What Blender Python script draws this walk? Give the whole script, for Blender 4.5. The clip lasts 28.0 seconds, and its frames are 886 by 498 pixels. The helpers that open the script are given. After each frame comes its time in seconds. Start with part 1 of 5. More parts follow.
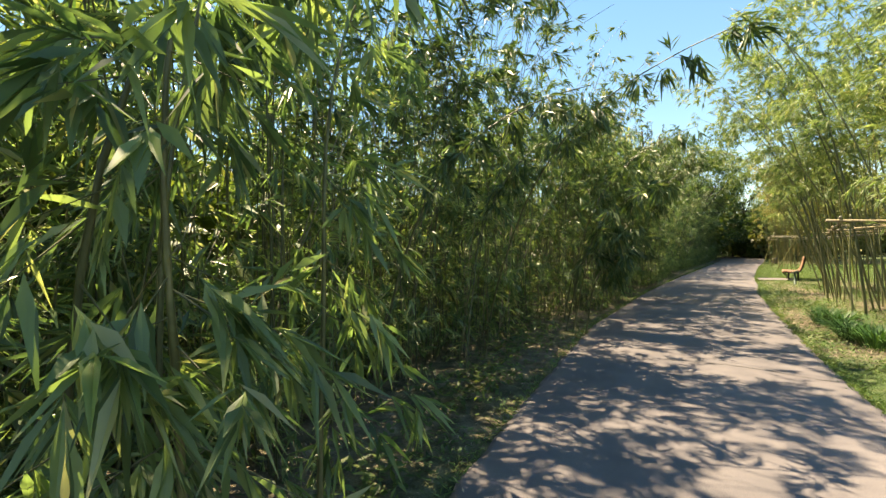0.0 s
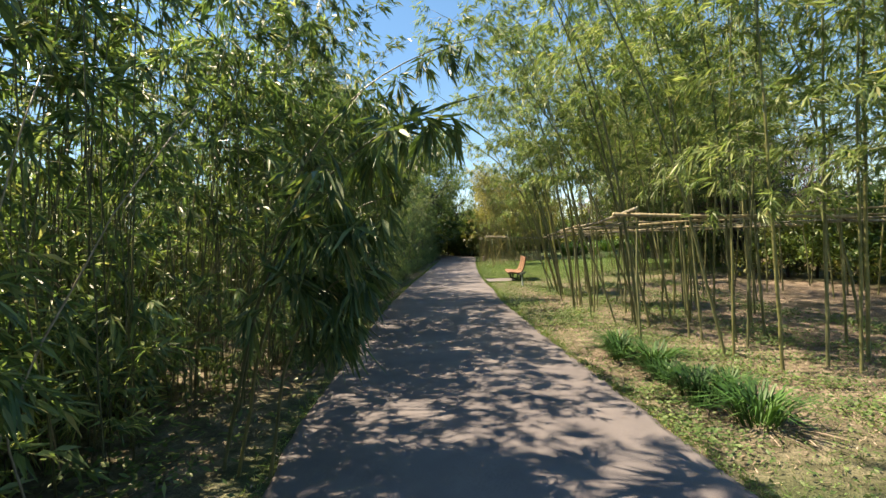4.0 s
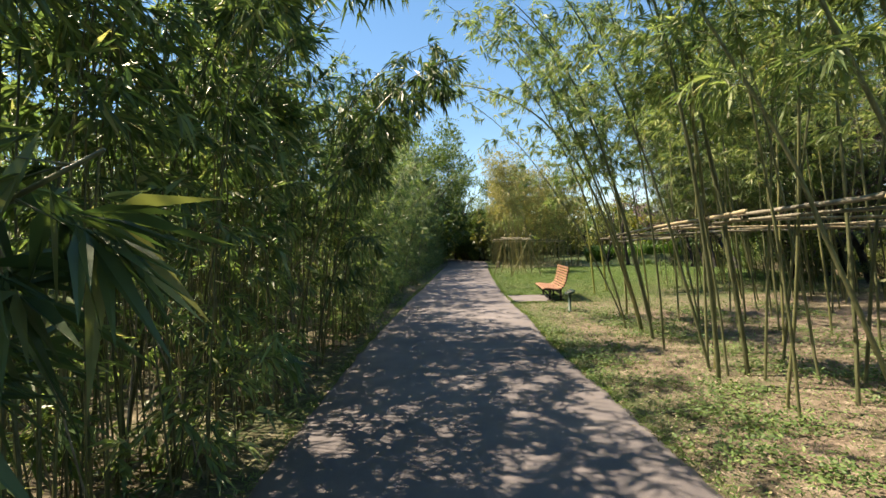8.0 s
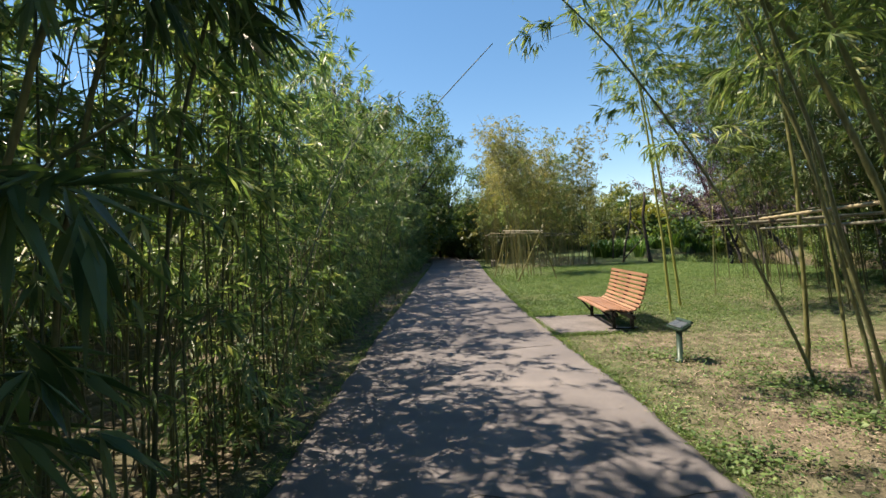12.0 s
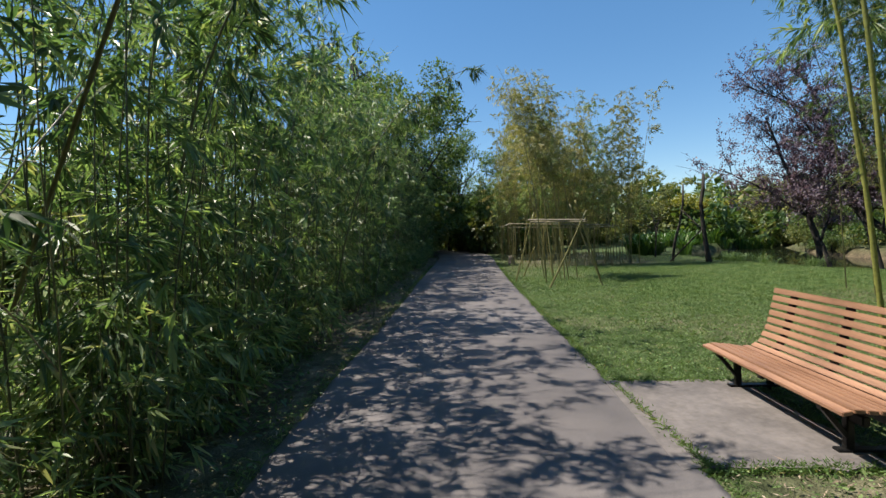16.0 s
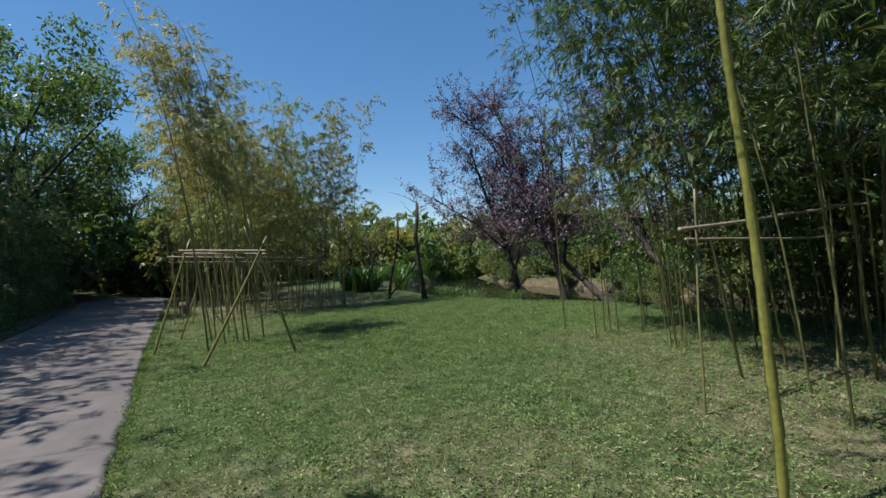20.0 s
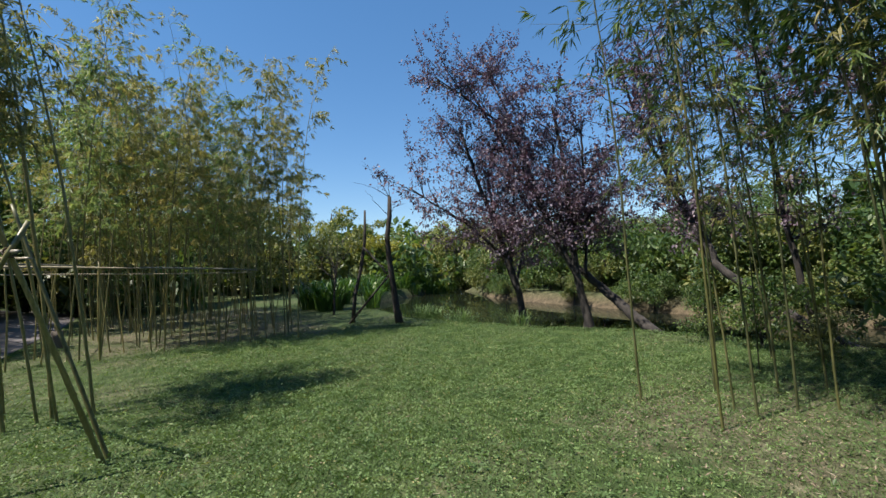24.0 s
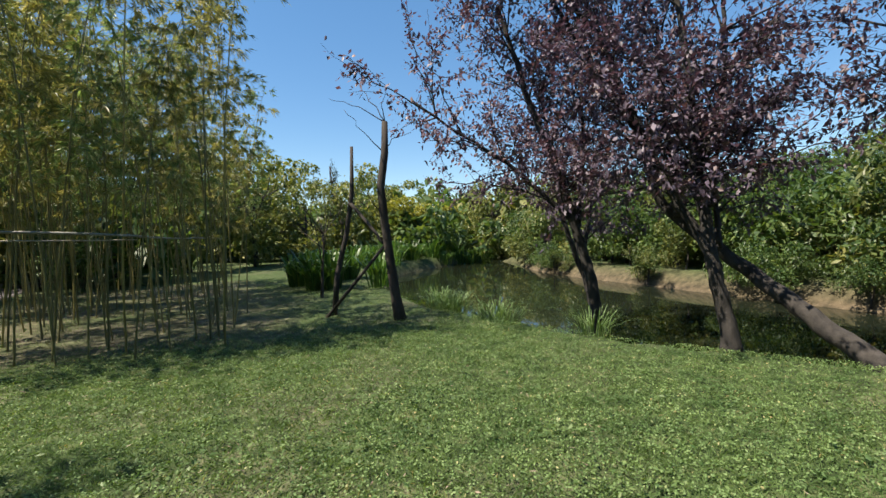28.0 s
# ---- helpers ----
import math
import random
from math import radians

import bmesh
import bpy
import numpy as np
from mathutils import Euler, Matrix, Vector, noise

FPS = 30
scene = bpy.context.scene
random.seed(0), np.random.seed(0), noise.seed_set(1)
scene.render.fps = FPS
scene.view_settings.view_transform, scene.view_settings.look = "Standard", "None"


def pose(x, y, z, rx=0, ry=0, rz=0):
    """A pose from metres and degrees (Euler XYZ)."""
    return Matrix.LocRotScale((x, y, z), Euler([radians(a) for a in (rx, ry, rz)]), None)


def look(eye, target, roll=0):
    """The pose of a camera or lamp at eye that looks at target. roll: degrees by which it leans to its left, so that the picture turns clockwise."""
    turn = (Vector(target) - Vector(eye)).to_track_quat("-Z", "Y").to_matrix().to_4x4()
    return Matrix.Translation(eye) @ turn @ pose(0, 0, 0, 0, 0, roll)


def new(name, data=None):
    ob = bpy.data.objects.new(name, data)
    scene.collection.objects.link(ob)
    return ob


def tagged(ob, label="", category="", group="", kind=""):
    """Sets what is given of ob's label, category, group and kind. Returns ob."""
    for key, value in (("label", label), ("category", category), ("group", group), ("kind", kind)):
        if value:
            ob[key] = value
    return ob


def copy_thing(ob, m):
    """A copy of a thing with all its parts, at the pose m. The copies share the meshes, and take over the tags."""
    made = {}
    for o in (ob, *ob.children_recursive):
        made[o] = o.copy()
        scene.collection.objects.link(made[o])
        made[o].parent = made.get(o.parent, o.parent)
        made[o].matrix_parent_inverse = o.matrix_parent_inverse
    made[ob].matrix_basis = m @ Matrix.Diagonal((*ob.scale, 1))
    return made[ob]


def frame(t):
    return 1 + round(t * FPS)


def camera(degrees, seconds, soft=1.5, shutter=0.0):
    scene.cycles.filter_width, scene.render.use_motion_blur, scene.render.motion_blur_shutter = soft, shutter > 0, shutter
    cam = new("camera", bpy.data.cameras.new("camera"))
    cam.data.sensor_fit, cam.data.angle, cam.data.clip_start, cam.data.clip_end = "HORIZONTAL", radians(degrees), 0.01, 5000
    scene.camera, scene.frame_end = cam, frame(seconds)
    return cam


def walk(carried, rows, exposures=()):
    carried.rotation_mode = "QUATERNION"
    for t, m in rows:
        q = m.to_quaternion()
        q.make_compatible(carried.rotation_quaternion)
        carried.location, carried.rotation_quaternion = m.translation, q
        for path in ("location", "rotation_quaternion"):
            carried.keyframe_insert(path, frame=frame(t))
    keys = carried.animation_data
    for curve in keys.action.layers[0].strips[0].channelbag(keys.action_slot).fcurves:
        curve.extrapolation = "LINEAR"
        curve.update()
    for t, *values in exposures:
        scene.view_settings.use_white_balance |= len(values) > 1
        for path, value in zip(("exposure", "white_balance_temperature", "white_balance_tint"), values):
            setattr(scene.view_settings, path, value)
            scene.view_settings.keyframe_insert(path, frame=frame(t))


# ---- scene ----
cam = camera(89.7, 28.0, soft=1.5)
METRES, EYE, TILT, LEAN, TURN = 31.9, 1.5, 0.0, 0.0, 37.6
ROWS = [
    (0.0, 0.0, 0.0, 0.0, 0.01, 0.26, 1.49),
    (0.5, 0.008, 0.0179, 0.0005, -7.48, 2.69, 1.81),
    (1.0, 0.0159, 0.0388, 0.0002, -14.99, 2.26, 2.13),
    (1.5, 0.0219, 0.0587, -0.0004, -19.23, 1.77, 2.25),
    (2.0, 0.0284, 0.0772, -0.0002, -26.8, 0.97, 2.12),
    (2.5, 0.0347, 0.0953, 0.0001, -30.79, 0.86, 2.3),
    (4.5, 0.067, 0.1552, 0.0033, -33.45, -2.08, 2.47),
    (5.0, 0.0786, 0.1713, 0.0025, -33.18, -3.08, 2.47),
    (5.5, 0.0895, 0.1873, 0.0025, -33.02, -3.07, 2.6),
    (6.0, 0.1, 0.2025, 0.0031, -33.16, -2.81, 2.64),
    (6.5, 0.1113, 0.2177, 0.0034, -34.29, -1.7, 2.37),
    (7.0, 0.1224, 0.2347, 0.0032, -34.9, -1.72, 2.36),
    (7.5, 0.1318, 0.2517, 0.0036, -33.67, -1.1, 2.4),
    (8.0, 0.1399, 0.2697, 0.0035, -32.59, -0.49, 2.08),
    (8.5, 0.149, 0.2875, 0.0037, -32.62, -0.33, 2.15),
    (9.0, 0.1577, 0.3047, 0.0047, -33.85, -0.26, 2.23),
    (9.5, 0.1669, 0.3229, 0.0047, -35.44, -0.1, 2.45),
    (10.0, 0.1768, 0.3396, 0.0048, -35.65, -0.04, 2.55),
    (10.5, 0.1874, 0.3544, 0.0046, -37.05, -0.11, 2.66),
    (11.0, 0.1973, 0.3697, 0.0044, -36.79, 0.04, 2.72),
    (11.5, 0.2078, 0.3855, 0.0036, -36.65, -0.78, 2.75),
    (12.0, 0.2174, 0.4014, 0.0028, -34.96, -1.01, 2.87),
    (12.5, 0.2277, 0.4171, 0.0018, -35.06, -2.27, 2.91),
    (14.5, 0.2671, 0.4728, 0.0013, -37.12, -3.83, 2.23),
    (15.0, 0.2768, 0.4852, 0.0013, -35.17, -3.73, 2.21),
    (15.5, 0.2863, 0.4971, 0.0013, -34.22, -3.37, 2.2),
    (16.0, 0.2977, 0.5079, 0.0017, -33.55, -2.01, 2.05),
    (16.5, 0.3105, 0.519, 0.002, -34.1, -1.43, 1.98),
    (17.0, 0.3253, 0.5285, 0.0029, -37.78, -1.22, 1.93),
    (17.5, 0.3404, 0.5381, 0.0029, -43.49, -0.97, 1.88),
    (18.0, 0.3543, 0.5472, 0.0032, -51.88, 0.23, 1.87),
    (18.5, 0.3699, 0.5563, 0.0031, -57.5, 0.89, 2.12),
    (19.0, 0.3866, 0.5635, 0.0025, -62.98, 0.84, 2.21),
    (19.5, 0.4027, 0.5698, 0.0024, -63.94, 0.88, 2.34),
    (20.0, 0.4172, 0.5746, 0.0023, -67.81, 0.86, 2.37),
    (20.5, 0.429, 0.5783, 0.0025, -69.58, 0.76, 2.46),
    (22.5, 0.489, 0.6032, 0.0019, -72.62, 0.26, 2.31),
    (23.0, 0.504, 0.6084, 0.0016, -71.2, 0.93, 2.42),
    (23.5, 0.5199, 0.6136, 0.0016, -70.6, 2.13, 2.35),
    (24.0, 0.5335, 0.6187, 0.0014, -69.86, 2.2, 2.29),
    (24.5, 0.5464, 0.6256, 0.0011, -69.03, 2.27, 2.18),
    (25.0, 0.5603, 0.6307, 0.001, -67.56, 0.91, 1.91),
    (25.5, 0.5745, 0.6356, 0.0, -65.8, 1.12, 1.98),
    (26.0, 0.5932, 0.6412, 0.0007, -65.57, 0.47, 1.92),
    (26.5, 0.6139, 0.6461, 0.0005, -64.29, -0.79, 2.04),
    (27.0, 0.6359, 0.6514, 0.0003, -63.59, -1.59, 2.06),
    (27.5, 0.6549, 0.6559, 0.0009, -62.78, -2.28, 2.02),
    (28.0, 0.6714, 0.6616, 0.0012, -64.94, -2.01, 1.77),
]
walk(cam, [(t, pose(0, 0, EYE, TILT, LEAN, TURN) @ pose(METRES * x, METRES * y, METRES * z, 90 + pitch, roll, yaw)) for t, x, y, z, yaw, pitch, roll in ROWS],
     exposures=((0, 2.22, 9800, 9), (1, 2.12, 9800, 10), (2, 1.84, 9400, 10), (5, 1.85, 8600, 12), (8, 1.8, 8400, 12), (10, 1.75, 8000, 11), (12, 1.52, 7800, 10), (15, 1.2, 7000, 8), (18, 1.02, 6850, 7), (20, 0.9, 6600, 8), (23, 1.08, 6650, 10), (25, 1.12, 6750, 10), (28, 1.36, 7250, 9)))

# ---- light ----
SUN_ELEVATION, SUN_ROTATION = radians(57), radians(-83)
sun_way = Vector((math.sin(SUN_ROTATION) * math.cos(SUN_ELEVATION), math.cos(SUN_ROTATION) * math.cos(SUN_ELEVATION), math.sin(SUN_ELEVATION)))
world = bpy.data.worlds.new("sky")
scene.world = world
world.use_nodes = True
wn = world.node_tree.nodes
sky = wn.new("ShaderNodeTexSky")
sky.sky_type, sky.sun_disc, sky.sun_elevation, sky.sun_rotation = "NISHITA", False, SUN_ELEVATION, SUN_ROTATION
sky.altitude = 600
sky.air_density, sky.dust_density, sky.ozone_density = 1.0, 0.0, 5.0
deep = wn.new("ShaderNodeHueSaturation")
deep.inputs["Hue"].default_value, deep.inputs["Saturation"].default_value = 0.503, 1.38
even = wn.new("ShaderNodeGamma")
even.inputs["Gamma"].default_value = 0.7
world.node_tree.links.new(sky.outputs[0], even.inputs["Color"])
world.node_tree.links.new(even.outputs[0], deep.inputs["Color"])
world.node_tree.links.new(deep.outputs[0], wn["Background"].inputs[0])
wn["Background"].inputs[1].default_value = 0.125
sun_data = bpy.data.lights.new("sun", "SUN")
sun_data.energy, sun_data.angle, sun_data.color = 4.0, radians(0.55), (1.0, 0.94, 0.84)
sun = new("sun", sun_data)
sun.matrix_world = look(sun_way * 60, (0, 0, 0))

# ---- materials ----
def shader(name):
    m = bpy.data.materials.new(name)
    m.use_nodes = True
    return m, m.node_tree.nodes, m.node_tree.links, m.node_tree.nodes["Principled BSDF"]


def ramp(nodes, stops):
    r = nodes.new("ShaderNodeValToRGB")
    e = r.color_ramp.elements
    while len(e) < len(stops):
        e.new(0.5)
    for i, (at, c) in enumerate(stops):
        e[i].position, e[i].color = at, (*c, 1)
    return r


def noise_node(nodes, links, scale, detail=4, coords="Object", stretch=None):
    tc = nodes.new("ShaderNodeTexCoord")
    n = nodes.new("ShaderNodeTexNoise")
    n.inputs["Scale"].default_value, n.inputs["Detail"].default_value = scale, detail
    src = tc.outputs[coords]
    if stretch:
        mp = nodes.new("ShaderNodeMapping")
        mp.inputs["Scale"].default_value = stretch
        links.new(src, mp.inputs[0])
        src = mp.outputs[0]
    links.new(src, n.inputs["Vector"])
    return n


def bump_to(nodes, links, height, bsdf, strength, distance=0.01):
    b = nodes.new("ShaderNodeBump")
    b.inputs["Strength"].default_value, b.inputs["Distance"].default_value = strength, distance
    links.new(height, b.inputs["Height"])
    links.new(b.outputs[0], bsdf.inputs["Normal"])


def mixed(nodes, links, a, b, fac, mode="MIX"):
    m = nodes.new("ShaderNodeMix")
    m.data_type, m.blend_type = "RGBA", mode
    for socket, v in ((m.inputs[0], fac), (m.inputs[6], a), (m.inputs[7], b)):
        if isinstance(v, bpy.types.NodeSocket):
            links.new(v, socket)
        elif isinstance(v, tuple):
            socket.default_value = (*v, 1)
        else:
            socket.default_value = v
    return m.outputs[2]


def plain(name, dark, light, rough=0.6, scale=8, metal=0.0, bump=0.2, stretch=None, vary=0.15):
    """A two-tone surface with grain at two scales and a tint of its own for each object."""
    m, n, k, p = shader(name)
    big = noise_node(n, k, scale, 6, stretch=stretch)
    fine = noise_node(n, k, scale * 9, 3, stretch=stretch)
    r = ramp(n, ((0.3, dark), (0.7, light)))
    k.new(big.outputs[0], r.inputs[0])
    r2 = ramp(n, ((0.25, (0.72, 0.72, 0.72)), (0.8, (1.12, 1.12, 1.12))))
    k.new(fine.outputs[0], r2.inputs[0])
    c = mixed(n, k, r.outputs[0], r2.outputs[0], 1.0, "MULTIPLY")
    info = n.new("ShaderNodeObjectInfo")
    r3 = ramp(n, ((0, (1 - vary,) * 3), (1, (1 + vary,) * 3)))
    k.new(info.outputs["Random"], r3.inputs[0])
    c = mixed(n, k, c, r3.outputs[0], 1.0, "MULTIPLY")
    k.new(c, p.inputs["Base Color"])
    p.inputs["Roughness"].default_value, p.inputs["Metallic"].default_value = rough, metal
    bump_to(n, k, fine.outputs[0], p, bump)
    return m


def leafy(name, stops, rough=0.42, through_light=0.35, warm=(1.25, 1.25, 0.55), coat=0.4, patch=0.0, depth=1.0):
    """A leaf: every blade has its own tone, and light shines through it."""
    m, n, k, p = shader(name)
    geo = n.new("ShaderNodeNewGeometry")
    r = ramp(n, stops)
    k.new(geo.outputs["Random Per Island"], r.inputs[0])
    info = n.new("ShaderNodeObjectInfo")
    r3 = ramp(n, ((0, (0.8, 0.82, 0.8)), (1, (1.15, 1.12, 1.0))))
    k.new(info.outputs["Random"], r3.inputs[0])
    c = mixed(n, k, r.outputs[0], r3.outputs[0], 1.0, "MULTIPLY")
    if patch:
        big = noise_node(n, k, patch, 5)
        r4 = ramp(n, ((0.34, (1 - 0.38 * depth, 1 - 0.28 * depth, 1 - 0.32 * depth)), (0.5, (1, 1, 1)), (0.66, (1 + 0.2 * depth, 1 + 0.15 * depth, 1 + 0.15 * depth))))
        k.new(big.outputs[0], r4.inputs[0])
        c = mixed(n, k, c, r4.outputs[0], 1.0, "MULTIPLY")
    k.new(c, p.inputs["Base Color"])
    p.inputs["Roughness"].default_value = rough
    p.inputs["Specular IOR Level"].default_value = coat
    t = n.new("ShaderNodeBsdfTranslucent")
    k.new(mixed(n, k, c, warm, 1.0, "MULTIPLY"), t.inputs[0])
    mix = n.new("ShaderNodeMixShader")
    mix.inputs[0].default_value = through_light
    k.new(p.outputs[0], mix.inputs[1])
    k.new(t.outputs[0], mix.inputs[2])
    k.new(mix.outputs[0], n["Material Output"].inputs[0])
    return m


def asphalt():
    m, n, k, p = shader("asphalt")
    big, mid, fine = noise_node(n, k, 0.35, 5), noise_node(n, k, 2.6, 6), noise_node(n, k, 160, 2)
    r = ramp(n, ((0.32, (0.105, 0.096, 0.102)), (0.68, (0.175, 0.16, 0.165))))
    k.new(big.outputs[0], r.inputs[0])
    r2 = ramp(n, ((0.3, (0.8, 0.8, 0.82)), (0.7, (1.12, 1.1, 1.08))))
    k.new(mid.outputs[0], r2.inputs[0])
    c = mixed(n, k, r.outputs[0], r2.outputs[0], 1.0, "MULTIPLY")
    r3 = ramp(n, ((0.3, (0.62, 0.62, 0.64)), (0.72, (1.3, 1.28, 1.25))))
    k.new(fine.outputs[0], r3.inputs[0])
    c = mixed(n, k, c, r3.outputs[0], 0.8, "MULTIPLY")
    k.new(c, p.inputs["Base Color"])
    p.inputs["Roughness"].default_value = 0.85
    bump_to(n, k, fine.outputs[0], p, 0.35, 0.004)
    return m


def earth():
    """Lawn, trodden litter and bare bank soil on one sheet: the share of litter is an attribute of the ground."""
    m, n, k, p = shader("ground")
    at = n.new("ShaderNodeAttribute")
    at.attribute_name = "litter"
    bank = n.new("ShaderNodeAttribute")
    bank.attribute_name = "bank"
    big, mid, fine = noise_node(n, k, 0.6, 5), noise_node(n, k, 5, 6), noise_node(n, k, 70, 4)
    lawn = ramp(n, ((0.3, (0.03, 0.048, 0.018)), (0.55, (0.07, 0.105, 0.04)), (0.75, (0.15, 0.16, 0.08))))
    k.new(mid.outputs[0], lawn.inputs[0])
    litter = ramp(n, ((0.3, (0.1, 0.078, 0.058)), (0.55, (0.215, 0.165, 0.132)), (0.75, (0.37, 0.3, 0.245))))
    k.new(mid.outputs[0], litter.inputs[0])
    add = n.new("ShaderNodeMath")
    add.operation = "MULTIPLY_ADD"
    k.new(big.outputs[0], add.inputs[0])
    add.inputs[1].default_value = 1.6
    add.inputs[2].default_value = -0.8
    su = n.new("ShaderNodeMath")
    su.operation = "ADD"
    su.use_clamp = True
    k.new(add.outputs[0], su.inputs[0])
    k.new(at.outputs["Fac"], su.inputs[1])
    c = mixed(n, k, lawn.outputs[0], litter.outputs[0], su.outputs[0])
    soil = ramp(n, ((0.3, (0.06, 0.05, 0.034)), (0.7, (0.17, 0.13, 0.088))))
    k.new(mid.outputs[0], soil.inputs[0])
    c = mixed(n, k, c, soil.outputs[0], bank.outputs["Fac"])
    r3 = ramp(n, ((0.3, (0.6, 0.6, 0.6)), (0.72, (1.3, 1.3, 1.3))))
    k.new(fine.outputs[0], r3.inputs[0])
    c = mixed(n, k, c, r3.outputs[0], 1.0, "MULTIPLY")
    k.new(c, p.inputs["Base Color"])
    p.inputs["Roughness"].default_value = 0.95
    p.inputs["Specular IOR Level"].default_value = 0.15
    bump_to(n, k, fine.outputs[0], p, 0.8, 0.03)
    return m


def culm_surface(name, low, high, dry):
    """Bamboo cane: smooth, streaked along its length, with pale bloom."""
    m, n, k, p = shader(name)
    streak = noise_node(n, k, 5, 4, stretch=(8, 8, 0.6))
    spots = noise_node(n, k, 30, 3)
    r = ramp(n, ((0.3, low), (0.6, high), (0.85, dry)))
    k.new(streak.outputs[0], r.inputs[0])
    r2 = ramp(n, ((0.3, (0.75, 0.75, 0.75)), (0.7, (1.1, 1.1, 1.1))))
    k.new(spots.outputs[0], r2.inputs[0])
    c = mixed(n, k, r.outputs[0], r2.outputs[0], 1.0, "MULTIPLY")
    info = n.new("ShaderNodeObjectInfo")
    r3 = ramp(n, ((0, (0.55, 0.6, 0.6)), (0.5, (1, 1, 1)), (1, (1.25, 1.15, 0.9))))
    k.new(info.outputs["Random"], r3.inputs[0])
    k.new(mixed(n, k, c, r3.outputs[0], 1.0, "MULTIPLY"), p.inputs["Base Color"])
    p.inputs["Roughness"].default_value = 0.4
    bump_to(n, k, spots.outputs[0], p, 0.08)
    return m


def water_surface():
    m, n, k, p = shader("water")
    w = noise_node(n, k, 3.0, 3)
    p.inputs["Base Color"].default_value = (0.012, 0.016, 0.01, 1)
    p.inputs["Roughness"].default_value = 0.03
    p.inputs["IOR"].default_value = 1.33
    bump_to(n, k, w.outputs[0], p, 0.025, 0.02)
    return m


M_ASPHALT, M_GROUND, M_WATER = asphalt(), earth(), water_surface()
M_CONCRETE = plain("concrete", (0.095, 0.084, 0.085), (0.172, 0.152, 0.15), 0.9, 2.2, bump=0.5)
M_LEAF_WALL = leafy("bamboo_leaf_green", ((0, (0.085, 0.14, 0.072)), (0.45, (0.16, 0.245, 0.115)), (0.85, (0.28, 0.365, 0.165)), (1, (0.46, 0.43, 0.25))), 0.42, 0.5, (1.1, 1.2, 0.68), 0.75, 2.4, 1.4)
M_LEAF_TALL = leafy("bamboo_leaf_light", ((0, (0.12, 0.18, 0.078)), (0.5, (0.21, 0.285, 0.125)), (0.9, (0.325, 0.375, 0.18)), (1, (0.42, 0.38, 0.21))), 0.42, 0.5, (1.1, 1.17, 0.74), patch=2.0, depth=1.2)
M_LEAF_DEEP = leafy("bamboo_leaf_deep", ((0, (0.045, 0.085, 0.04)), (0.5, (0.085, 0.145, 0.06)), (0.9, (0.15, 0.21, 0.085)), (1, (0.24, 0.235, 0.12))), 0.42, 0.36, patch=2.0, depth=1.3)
# long-leaved bamboo over the path, with the canopy's shade put into its green
M_LEAF_HANGING_SHADED = leafy("bamboo_leaf_hanging_shaded", ((0, (0.044, 0.084, 0.04)), (0.5, (0.09, 0.15, 0.066)), (0.9, (0.165, 0.225, 0.095)), (1, (0.28, 0.265, 0.14))), 0.4, 0.38, (1.15, 1.2, 0.6), 0.5, 2.4, 1.2)
M_LEAF_YELLOW = leafy("bamboo_leaf_yellow", ((0, (0.155, 0.165, 0.065)), (0.5, (0.285, 0.265, 0.11)), (0.85, (0.4, 0.355, 0.165)), (1, (0.48, 0.43, 0.23))), 0.42, 0.48, (1.12, 1.15, 0.68), patch=1.6, depth=1.2)
M_LEAF_PLUM = leafy("plum_leaf", ((0, (0.066, 0.048, 0.078)), (0.6, (0.14, 0.106, 0.155)), (0.92, (0.225, 0.17, 0.23)), (1, (0.26, 0.17, 0.15))), 0.5, 0.22, (1.25, 0.75, 0.75), 0.4)
M_LEAF_TREE = leafy("tree_leaf", ((0, (0.045, 0.085, 0.034)), (0.6, (0.09, 0.15, 0.05)), (1, (0.17, 0.22, 0.075))), through_light=0.4, patch=0.9, depth=1.3)
M_LEAF_OLIVE = leafy("olive_leaf", ((0, (0.085, 0.115, 0.042)), (0.6, (0.165, 0.19, 0.07)), (1, (0.27, 0.26, 0.1))), patch=0.9, depth=1.3)
M_LEAF_CONIFER = leafy("conifer_leaf", ((0, (0.03, 0.05, 0.022)), (1, (0.08, 0.11, 0.04))), 0.6, 0.15)
M_LEAF_BRIGHT = leafy("yellow_shrub_leaf", ((0, (0.21, 0.21, 0.035)), (1, (0.45, 0.42, 0.08))))
M_LEAF_REED = leafy("reed_leaf", ((0, (0.03, 0.075, 0.02)), (0.7, (0.07, 0.15, 0.035)), (1, (0.16, 0.22, 0.06))))
M_LEAF_LILY = leafy("lily_turf_leaf", ((0, (0.018, 0.055, 0.018)), (0.7, (0.04, 0.11, 0.03)), (1, (0.09, 0.17, 0.06))), 0.48, 0.2, coat=0.3)
M_GRASS = leafy("grass_blade", ((0, (0.082, 0.135, 0.044)), (0.6, (0.145, 0.238, 0.092)), (0.96, (0.215, 0.31, 0.145)), (1, (0.44, 0.37, 0.21))), 0.6, 0.3, patch=2.6)
M_LEAF_WEED = leafy("weed_leaf", ((0, (0.07, 0.13, 0.045)), (0.7, (0.13, 0.205, 0.075)), (1, (0.2, 0.265, 0.11))), 0.5, 0.3, patch=3.0)
M_LITTER = leafy("dry_leaf", ((0, (0.13, 0.092, 0.072)), (0.6, (0.305, 0.23, 0.185)), (1, (0.42, 0.345, 0.285))), 0.7, 0.1, (1.1, 1, 0.85))
M_CULM_DARK = culm_surface("culm_dark", (0.06, 0.07, 0.032), (0.125, 0.13, 0.06), (0.24, 0.2, 0.12))
M_CULM_GREEN = culm_surface("culm_green", (0.11, 0.125, 0.06), (0.2, 0.21, 0.112), (0.32, 0.3, 0.195))
